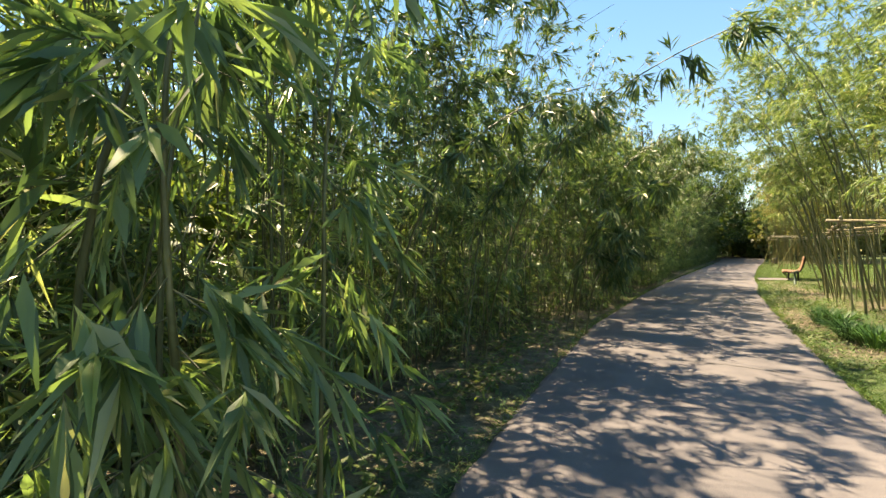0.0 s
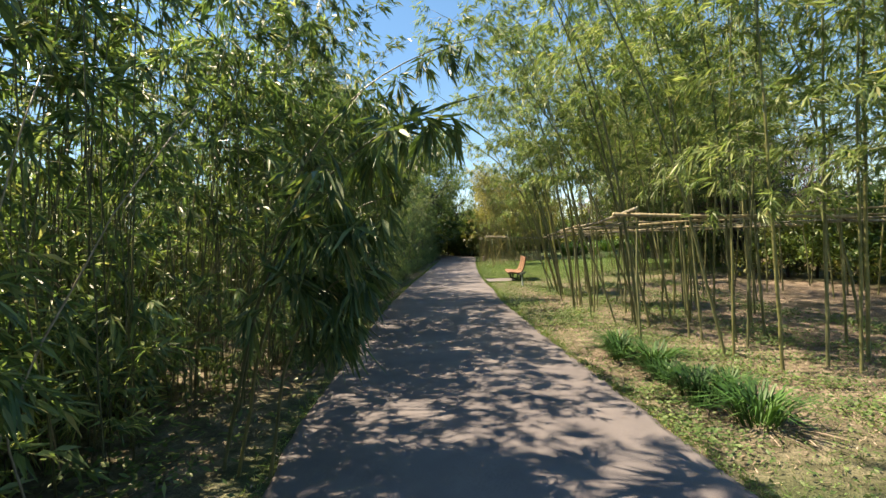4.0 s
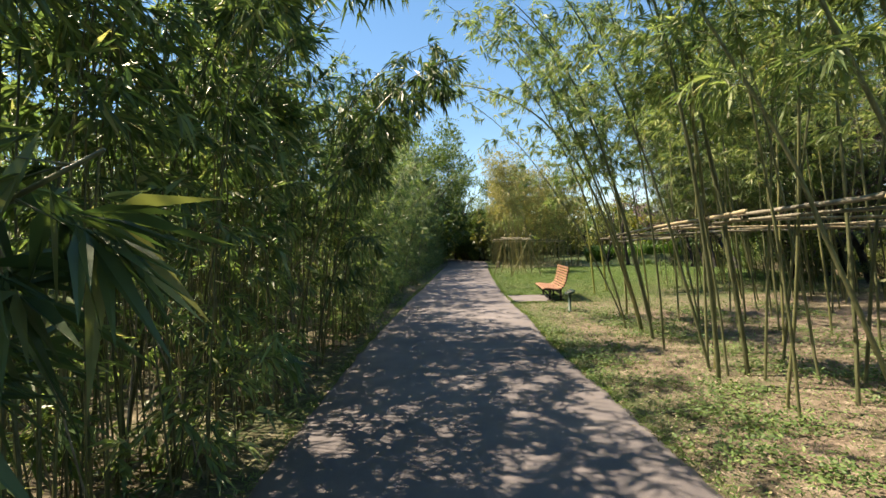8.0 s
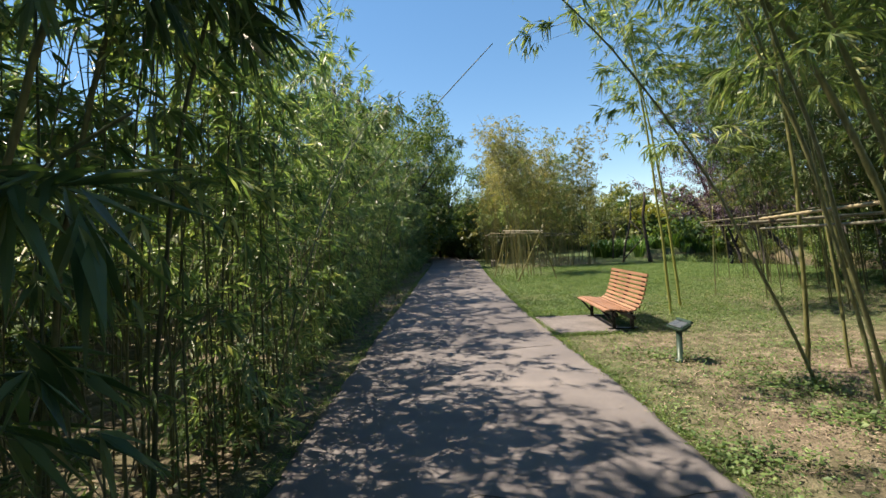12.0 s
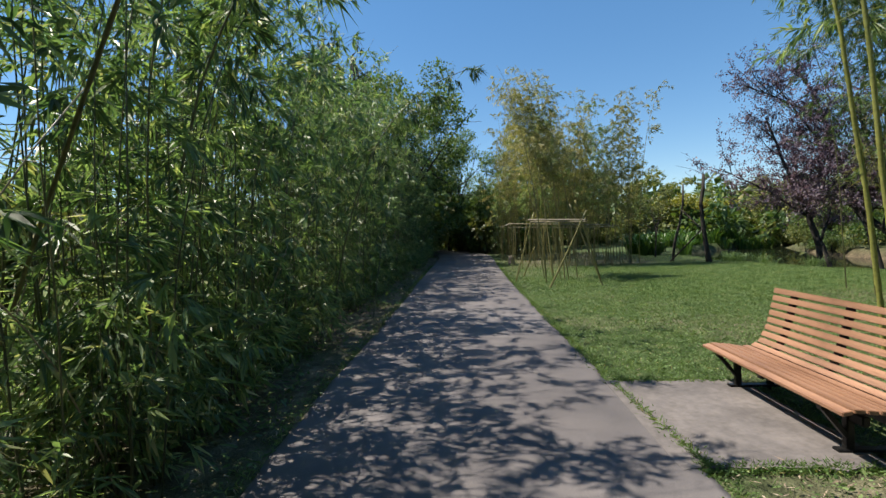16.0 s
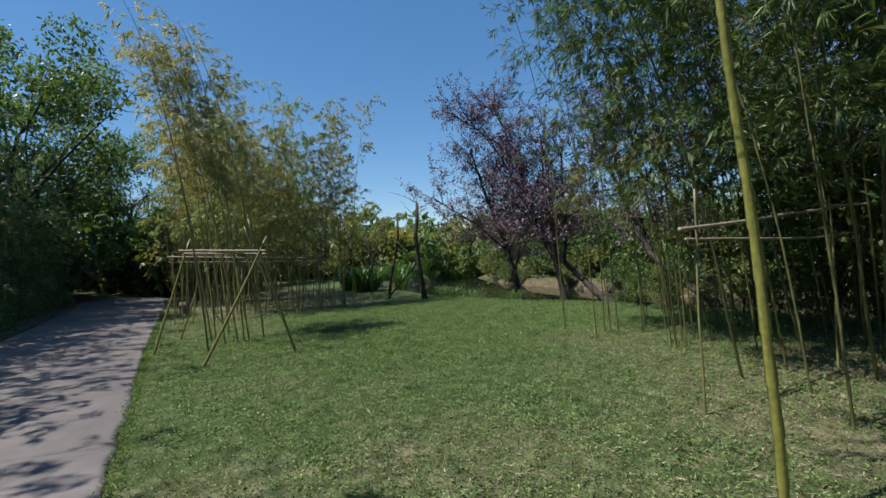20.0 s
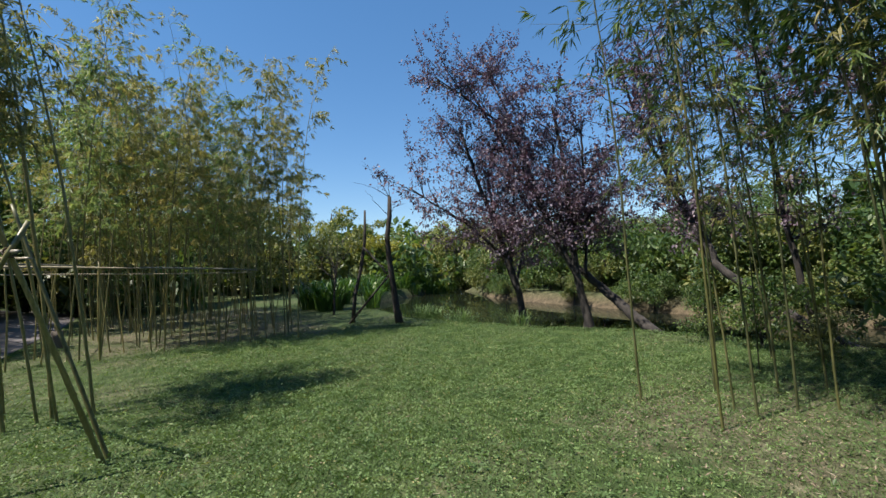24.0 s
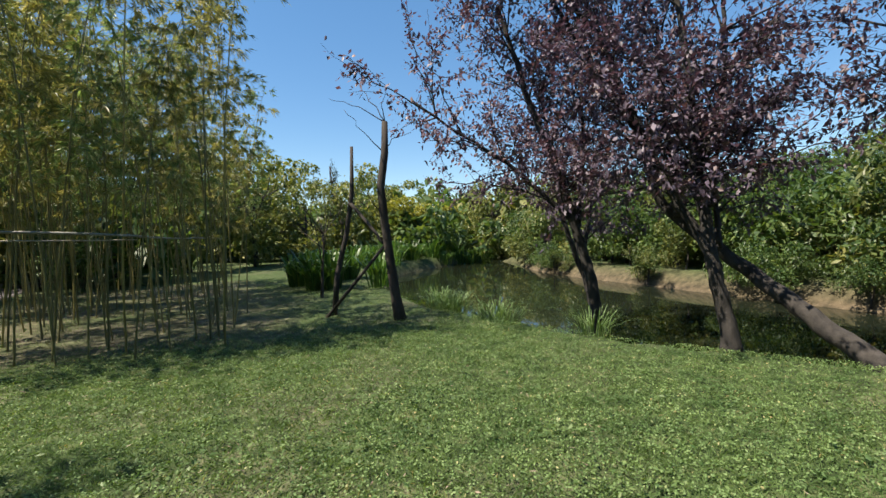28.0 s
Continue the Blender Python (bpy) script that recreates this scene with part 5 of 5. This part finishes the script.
def build_background():
    rng = np.random.RandomState(51)
    far = []
    for i in range(4):
        far.append(make_tree("broadleaf_tree", (0, 0, 0), (0.2, 0.1, 4.2), 700 + i, M_LEAF_TREE if i < 2 else M_LEAF_OLIVE, M_BARK, puff_cloud(rng, 20, (0, 0, 3.9), (2.2, 2.2, 3.2), (1.25, 1.25, 1.0)), 3900 if i < 2 else 4000, (0.3, 0.17) if i < 2 else (0.28, 0.165), 0.16,
                             "leafy green broadleaf tree in the distance" if i < 2 else "olive-green leafy tree beyond the stream", "tree", "distant trees", 8, 1))
    at = lambda x, y, s: pose(x, y, float(ground_z(x, y)), 0, 0, rng.uniform(0, 360)) @ Matrix.Scale(s, 4)
    scatter(far[:2], [at(*p) for p in ((-8.0, 31.2, 0.7), (-8.4, 34.8, 0.75), (-2.0, 53.5, 1.0), (-4.6, 57.5, 1.15), (-8.8, 57, 1.2), (-1.6, 51.0, 0.75), (-9.2, 46, 1.2), (-12, 55, 1.5), (-3, 68, 1.2), (-9, 66, 1.3), (-1, 63, 1.0), (2, 66, 1.0), (26, 71, 1.0), (32, 66, 1.1), (36, 58, 1.1),
                     (31, 50, 0.95), (27, 44, 0.85), (23, 18, 0.9), (44, 50, 1.3), (38, 40, 1.2), (36, 28, 1.2), (13, 13, 0.95), (12.8, 18.5, 0.9), (12, 7, 1), (10, 0, 1), (7, -9, 1.0), (0, -18, 1.1), (-14, 22, 1.1), (-14, 8, 1.1), (-8, -8, 1.0))])
    high = make_tree("broadleaf_tree", (0, 0, 0), (0.3, 0.1, 6.5), 720, M_LEAF_TREE, M_BARK, puff_cloud(rng, 34, (0, 0, 7.2), (3.2, 3.2, 5.0), (1.5, 1.5, 1.2)), 15000, (0.2, 0.12), 0.22,
                     "tall dark broadleaf tree behind the bamboo by the path", "tree", "tall trees by the path", 16, 3)
    scatter([high], [at(*p) for p in ((-6.3, 45.6, 0.92), (-7.2, 51, 1.05), (-8.2, 39.2, 0.78), (-3.6, 59.5, 0.95))])
    scatter(far[2:], [at(*p) for p in ((3.0, 55, 0.85), (6.2, 57, 0.95), (9.2, 58.5, 1.0), (12.6, 62, 1.0), (6.5, 64, 1.15), (16, 67, 1.05), (21, 69, 1.05), (25.5, 62, 0.9), (28.5, 57, 0.9), (25, 50, 0.7))])
    bank = [make_tree("broadleaf_tree", (0, 0, 0), (0.2, 0.1, 4.2), 710 + i, M_LEAF_OLIVE if i else M_LEAF_TREE, M_BARK, puff_cloud(rng, 26, (0, 0, 3.9), (2.3, 2.3, 3.2), (1.1, 1.1, 0.85)), 9000, (0.15, 0.085), 0.14,
                      "fine-leaved green tree on the far bank of the stream", "tree", "trees on the far bank", 12, 3) for i in range(2)]
    scatter(bank, [at(*p) for p in ((22, 46.5, 0.6), (21.8, 42, 0.6), (21.5, 37, 0.85), (21.4, 31.5, 0.6), (20.8, 34, 0.95), (20.9, 28.6, 0.75), (20.5, 25, 0.75), (23.8, 39.5, 0.85), (23.2, 30.5, 0.95), (24.6, 35.2, 0.9), (21.6, 39.8, 0.7), (25.5, 27.5, 1.0), (23.0, 34.0, 0.8), (26.0, 42.5, 0.9), (24.5, 23.5, 0.9), (20.7, 36.0, 0.6), (21.0, 30.0, 0.6), (27.5, 32.0, 1.05), (27.5, 38.0, 1.05))])
    con = []
    for i in range(2):
        puffs = np.array([(0, 0, z, (11.5 - z) * 0.2 + 0.25, (11.5 - z) * 0.2 + 0.25, 0.8) for z in np.arange(2.5, 11.6, 0.8)]) + np.concatenate([rng.normal(0, 0.2, (12, 3)), np.zeros((12, 3))], 1)
        con.append(make_tree("conifer", (0, 0, 0), (0, 0, 11), 730 + i, M_LEAF_CONIFER, M_BARK, puffs, 5000, (0.36, 0.09), 0.18, "tall dark feathery conifer behind the bamboo", "tree", "conifers", 12, 0))
    scatter(con, [yaw(-9.25, 40.4, 10, 1.02), yaw(-8.0, 41.8, 60, 0.97), yaw(-10.9, 43.2, 0, 1.05), yaw(17, 82, 0, 0.9), yaw(20.5, 83, 0, 0.8), yaw(-13, 35, 0, 0.9)])
    fine, rough = [], []
    for i in range(3):
        fine.append(make_tree("shrub", (0, 0, 0), (0.1, 0, 0.7), 760 + i, (M_LEAF_TREE, M_LEAF_OLIVE, M_LEAF_TREE)[i], M_BARK, puff_cloud(rng, 10, (0, 0, 1.0), (1.0, 1.0, 0.55), (0.6, 0.6, 0.5)), 2300, (0.11, 0.055), 0.05,
                              "leafy green shrub on the far bank", "shrub", "shrubs on the far bank", 5, 1))
        rough.append(make_tree("shrub", (0, 0, 0), (0.1, 0, 0.7), 770 + i, (M_LEAF_TREE, M_LEAF_OLIVE, M_LEAF_TREE)[i], M_BARK, puff_cloud(rng, 9, (0, 0, 1.0), (1.0, 1.0, 0.5), (0.6, 0.6, 0.5)), 500, (0.29, 0.15), 0.05,
                               "rounded leafy green shrub in the undergrowth", "shrub", "undergrowth shrubs", 3, 0))
    near, rest = [], []
    for i in range(56):
        y = rng.uniform(22, 54)
        x = float(np.interp(y, BANK_Y, BANK_FAR)) + rng.uniform(0.2, 3.4)
        near.append(yaw(x, y, rng.uniform(0, 360), rng.uniform(0.7, 1.5), float(ground_z(x, y)) - 0.05))
    for i in range(20):
        near.append(yaw(rng.uniform(8.6, 10.6), rng.uniform(8, 26.5), rng.uniform(0, 360), rng.uniform(0.8, 1.2)))
    for i in range(26):
        x, y = rng.uniform(-4, 30), rng.uniform(58, 66)
        rest.append(yaw(x, y, rng.uniform(0, 360), rng.uniform(0.9, 1.6), float(ground_z(x, y)) - 0.05))
    for i in range(16):
        y = rng.uniform(50, 62)
        x = float(left_edge(y)) - rng.uniform(0.9, 2.5) if rng.rand() < 0.5 else float(right_edge(y)) + rng.uniform(0.9, 3)
        rest.append(yaw(x, y, rng.uniform(0, 360), rng.uniform(1.2, 2.2)))
    for i in range(46):
        a = radians(rng.uniform(-14, 62))
        d = rng.uniform(46, 60)
        x, y = 3 + d * math.sin(a), 22 + d * math.cos(a)
        rest.append(yaw(x, y, rng.uniform(0, 360), rng.uniform(1.8, 3.0), float(ground_z(x, y)) - 0.1))
    for y in np.arange(20, 52, 1.5):
        rest.append(yaw(26.5 + rng.normal(0, 1.2), y, rng.uniform(0, 360), rng.uniform(1.2, 1.8), -0.05))
    for y in np.arange(-8, 58, 1.5):
        rest.append(yaw(float(left_edge(y)) - 6.2 + rng.normal(0, 0.3), y, rng.uniform(0, 360), rng.uniform(1.1, 1.5)))
    for y in np.arange(21.5, 30.6, 0.8):
        near.append(yaw(float(np.interp(y, BANK_Y, BANK_NEAR)) - rng.uniform(0.1, 0.9), y, rng.uniform(0, 360), rng.uniform(0.22, 0.5)))
    for i in range(26):
        y = rng.uniform(24, 50)
        near.append(yaw(float(np.interp(y, BANK_Y, BANK_FAR)) - rng.uniform(0.1, 1.0), y, rng.uniform(0, 360), rng.uniform(0.25, 0.65), -0.38))
    scatter(fine, near)
    scatter(rough, rest)
    make_tree("yellow_shrub", (17.9, 60.2, 0), (0, 0, 1.2), 780, M_LEAF_BRIGHT, M_BARK, puff_cloud(rng, 16, (-0.4, 0, 3.1), (3.0, 1.2, 0.7), (1.1, 0.9, 0.65)), 8000, (0.2, 0.1), 0.1, "bright yellow-leaved shrub beyond the stream", "shrub", "", 14)


build_plums(), build_snags(), build_tufts(), build_background()


# ---- bench and lamp ----
def build_bench():
    b = thing("bench", yaw(0, 22.32), "orange-brown slatted wooden bench with curved back on black iron", "bench")
    prof = np.array([(-0.16, 0.355), (-0.06, 0.375), (0.08, 0.362), (0.2, 0.338), (0.31, 0.345), (0.385, 0.4), (0.435, 0.5), (0.475, 0.63), (0.51, 0.77), (0.54, 0.91)])
    seg = np.concatenate([[0], np.cumsum(np.linalg.norm(np.diff(prof, axis=0), axis=1))])
    at = lambda d: np.array([np.interp(d, seg, prof[:, 0]), np.interp(d, seg, prof[:, 1])])
    wide, thin = box_mesh("slat", 0.063, 1.68, 0.026, 0.004, M_WOOD), box_mesh("slat", 0.051, 1.68, 0.026, 0.004, M_WOOD)
    turn_at = 0.475
    spots = [(0.037 + 0.076 * i, wide) for i in range(6)]
    spots += [(turn_at + 0.025 + (seg[-1] - turn_at - 0.05) * i / 8, thin) for i in range(9)]
    for d, me in spots:
        c, t = at(d), at(d + 0.02) - at(d - 0.02)
        piece("slat", me, b, at=pose(c[0], R.normal(0, 0.003), c[1], 0, -math.degrees(math.atan2(t[1], t[0])), 0))
    for y in (-0.62, 0.0, 0.62):
        d = np.linspace(0.02, seg[-1] - 0.01, 24)
        V, F = [], []
        for k in d:
            c, t = at(k), unit(at(min(k + 0.02, seg[-1])) - at(k - 0.02))
            nrm = np.array([t[1], -t[0]])
            for o in (0.014, 0.055):
                for s in (-0.022, 0.022):
                    V.append((c[0] + nrm[0] * o, y + s, c[1] + nrm[1] * o))
        for k in range(23):
            o = 4 * k
            F += [(o, o + 1, o + 5, o + 4), (o + 3, o + 2, o + 6, o + 7), (o + 2, o, o + 4, o + 6), (o + 1, o + 3, o + 7, o + 5)]
        F += [(0, 2, 3, 1), (92, 93, 95, 94)]
        piece("rib", solid("rib", V, [F], [M_IRON], smooth=False), b, "black iron rib")
    for y in (-0.62, 0.62):
        piece("leg", box_mesh("leg", 0.05, 0.05, 0.32, 0.006, M_IRON), b, at=pose(0.05, y, 0.17))
        piece("leg", box_mesh("leg", 0.05, 0.05, 0.32, 0.006, M_IRON), b, at=pose(0.34, y, 0.16))
        piece("foot", box_mesh("foot", 0.46, 0.06, 0.02, 0.004, M_IRON), b, at=pose(0.2, y, 0.036))
        piece("brace", box_mesh("brace", 0.03, 0.045, 0.3, 0.006, M_IRON), b, at=pose(-0.02, y, 0.2, 0, -38, 0))
    piece("beam", box_mesh("beam", 0.05, 1.5, 0.07, 0.008, M_IRON), b, at=pose(0.06, 0, 0.27))
    piece("beam", box_mesh("beam", 0.05, 1.5, 0.07, 0.008, M_IRON), b, at=pose(0.33, 0, 0.22))


def build_lamp():
    l = thing("garden_lamp", yaw(0.22, 19.85), "low dark green garden floodlight on a short post", "lamp")
    P = np.array([(0, 0, -0.02), (0, 0, 0.02), (0, 0, 0.021), (0, 0, 0.36), (0, 0, 0.37)])
    piece("post", solid("post", *tube(P, [0.06, 0.06, 0.034, 0.034, 0.03], 12), [M_LAMP_GREEN]), l)
    piece("bracket", box_mesh("bracket", 0.04, 0.16, 0.03, 0.005, M_LAMP_GREEN), l, at=pose(0, 0, 0.385))
    head = piece("head", box_mesh("head", 0.15, 0.3, 0.045, 0.012, M_LAMP_GREEN), l, at=pose(0, 0, 0.43, 0, -24, 8))
    piece("glass", box_mesh("glass", 0.12, 0.25, 0.006, 0.002, M_LAMP_GLASS), head, "dark lamp glass", pose(0, 0, 0.026))
    piece("fin", box_mesh("fin", 0.03, 0.28, 0.04, 0.004, M_LAMP_GREEN), head, "", pose(0.09, 0, 0.02, 0, -35, 0))


def build_stump():
    s = thing("tree_stump", yaw(-0.68, 39.77), "short brown sawn tree stump in the grass", "stump")
    P = np.array([(0, 0, -0.05), (0, 0, 0.05), (0.01, 0, 0.25), (0.02, 0.01, 0.38), (0.02, 0.01, 0.385)])
    piece("trunk", solid("trunk", *tube(P, [0.19, 0.16, 0.14, 0.135, 0.12], 12), [M_BARK_PALE]), s)


build_bench(), build_lamp(), build_stump()


# ---- grass and litter ----
def on_path(x, y, margin=0.0):
    strip = (x > left_edge(y) - margin) & (x < right_edge(y) + margin)
    pad = (x > -1.2) & (x < 0.17 + margin) & (y > 21.5 - margin) & (y < 23.12 + margin)
    return strip | pad


def spread(n, x0, x1, y0, y1, rng, keep):
    x, y = rng.uniform(x0, x1, n), rng.uniform(y0, y1, n)
    k = keep(x, y, rng.rand(n))
    return np.stack([x[k], y[k], ground_z(x[k], y[k])], 1)


def build_grass():
    rng = np.random.RandomState(61)
    lawn = lambda x, y, u: ~on_path(x, y, 0.0) & (channel(x, y) < 0.12) & (u > litter_share(x, y) * 0.95 - 0.25 + 0.7 * (lump(x * 1.3, y * 1.3) - 0.5))
    def thick(n, x0, x1, y0, y1):
        """More blades on a stretch of the lawn, thinning out towards its borders."""
        inner = lambda x, y, u: lawn(x, y, u) & (rng.rand(len(x)) < np.minimum(np.minimum(x - x0, x1 - x), np.minimum(y - y0, y1 - y)) / 1.8)
        return spread(n, x0, x1, y0, y1, rng, inner)
    P = np.concatenate([spread(90000, -1.5, 8.6, 22, 38, rng, lawn), spread(70000, -1.2, 3, 3, 24, rng, lawn), thick(150000, -1.5, 9.6, 22.5, 33.5), thick(160000, 1.0, 9.6, 28.0, 37.5), spread(36000, 8.6, 11.5, 25.0, 33.5, rng, lawn), spread(20000, -1.5, 9, 38, 48, rng, lawn), spread(9000, 1, 6, -6, 6, rng, lawn)])
    n = len(P)
    D = unit(np.stack([rng.normal(0, 0.6, n), rng.normal(0, 0.6, n), 0.5 + rng.rand(n)], 1))
    broad = rng.rand(n) < 0.45
    D[broad, 2] *= rng.uniform(0.2, 0.8, broad.sum())
    D = unit(D)
    gx, gy = P[:, 0], P[:, 1]
    tuft = np.clip(0.5 + 0.3 * np.sin(9.1 * gx + 2.2 * np.sin(3.7 * gy)) * np.sin(8.3 * gy + 1.9 * np.sin(4.1 * gx)) + 0.35 * np.sin(21 * gx + 5 * gy + 2 * np.sin(7 * gy)) * np.sin(19 * gy - 7 * gx), 0, 1)
    P[:, 2] += np.where(broad, 0.008 + 0.03 * tuft + 0.015 * rng.rand(n), -0.005)
    me = solid("grass", *blades(P, D, np.where(broad, 0.023, 0.05 + 0.04 * tuft) * (0.6 + 0.8 * rng.rand(n)), np.where(broad, 0.0145, 0.005), rng, 0.25, 0.2), [M_GRASS], smooth=False)
    tagged(piece("grass", me), "short green grass and clover on the lawn", "grass", kind="stuff")
    y = rng.uniform(-2, 40, 26000)
    x = left_edge(y) - 0.25 - np.abs(rng.normal(0, 0.75, len(y)))
    ok = rng.rand(len(y)) < np.clip(1.5 * lump(x * 2.2, y * 2.2) - 0.35, 0.1, 1) * np.where(y < 11, 1.0, 0.5)
    P = np.stack([x, y, 0.02 + 0.32 * rng.rand(len(y)) ** 1.8], 1)[ok]
    n = len(P)
    D = unit(np.stack([rng.normal(0.15, 1, n), rng.normal(0, 1, n), rng.normal(0.0, 0.35, n)], 1))
    me = solid("undergrowth", *blades(P, D, 0.085 * (0.6 + 0.9 * rng.rand(n)), 0.034 * (0.6 + 0.7 * rng.rand(n)), rng, 0.15, 0.3, 0.4, 0.45), [M_LEAF_TREE], smooth=False)
    tagged(piece("undergrowth", me), "low green undergrowth at the foot of the bamboo", "undergrowth", kind="stuff")
    y = rng.uniform(3, 40, 9000)
    x = right_edge(y) + rng.normal(0.04, 0.045, len(y))
    y2 = rng.uniform(-2, 40, 5000)
    x2 = left_edge(y2) - np.abs(rng.normal(0, 0.08, len(y2)))
    px = np.concatenate([rng.uniform(-1.0, 0.1, 1400), rng.uniform(-1.0, 0.1, 1400)])
    jy = 21.5 + 1.6 * rng.rand(260) ** 1.6
    py = np.concatenate([23.13 + rng.normal(0, 0.03, 1400), 21.5 + rng.normal(0, 0.03, 1400)])
    P = np.concatenate([np.stack([x, y, np.zeros(len(x))], 1), np.stack([x2, y2, np.zeros(len(x2))], 1), np.stack([px, py, np.zeros(len(px))], 1), np.stack([right_edge(jy) + 0.03 + rng.normal(0, 0.012, 260), jy, np.full(260, 0.026)], 1)])
    n = len(P)
    D = unit(np.stack([rng.normal(-0.1, 0.6, n), rng.normal(0, 0.6, n), 0.4 + 0.8 * rng.rand(n)], 1))
    me = solid("edge_grass", *blades(P, D, 0.075 * (0.5 + 0.8 * rng.rand(n)), 0.008, rng, 0.3, 0.2), [M_GRASS], smooth=False)
    tagged(piece("edge_grass", me), "ragged grass along the path edges", "grass", kind="stuff")
    patch = lambda x, y, u: ~on_path(x, y, 0.02) & (channel(x, y) < 0.1) & (u < 0.06 + 3.2 * np.clip(lump(x * 1.9 + 3, y * 1.7) * lump(y * 4.1, x * 3.7) - 0.2, 0, 1))
    P = np.concatenate([spread(130000, -1.0, 5, 7, 20.5, rng, patch), spread(40000, -5.2, -1.2, -2, 34, rng, lambda x, y, u: patch(x, y, u) & (x > left_edge(y) - 1.3)), spread(24000, -1, 8, 21, 34, rng, patch), spread(3000, 1, 9, 24, 36, rng, patch)])
    n = len(P)
    P[:, 2] += 0.02 + 0.09 * rng.rand(n) ** 2
    D = unit(np.stack([rng.normal(0, 1, n), rng.normal(0, 1, n), rng.normal(0.15, 0.3, n)], 1))
    me = solid("weeds", *blades(P, D, 0.042 * (0.6 + 0.9 * rng.rand(n)), 0.023 * (0.7 + 0.6 * rng.rand(n)), rng, 0.1, 0.3, 0.2, 0.5), [M_LEAF_WEED], smooth=False)
    tagged(piece("weeds", me), "low bright green weeds among the litter", "weeds", kind="stuff")
    dry = lambda x, y, u: ~on_path(x, y, -0.25) & (channel(x, y) < 0.5) & (u < litter_share(x, y) + 0.025) & (~on_path(x, y) | (u < 0.05))
    P = np.concatenate([spread(48000, -1.0, 8, 7.5, 22.0, rng, dry), spread(30000, -7, -0.6, -3, 40, rng, dry), spread(7000, -0.6, 5, 37, 46, rng, dry), spread(9000, 2, 9.5, 20, 29.5, rng, dry), spread(48000, -1.2, 7, 23.2, 36, rng, dry)])
    n = len(P)
    P[:, 2] += 0.008 + 0.025 * rng.rand(n) + np.where(on_path(P[:, 0], P[:, 1]), 0.03, 0)
    az = rng.rand(n) * 2 * np.pi
    D = unit(np.stack([np.cos(az), np.sin(az), rng.normal(0, 0.22, n)], 1))
    me = solid("litter", *blades(P, D, 0.055 * (0.5 + 0.9 * rng.rand(n)), 0.01 * (0.6 + 0.8 * rng.rand(n)), rng, 0.05, 0.4, 0.6), [M_LITTER], smooth=False)
    tagged(piece("leaf_litter", me), "dry tan bamboo leaves lying on the ground", "leaf litter", kind="stuff")


build_grass()
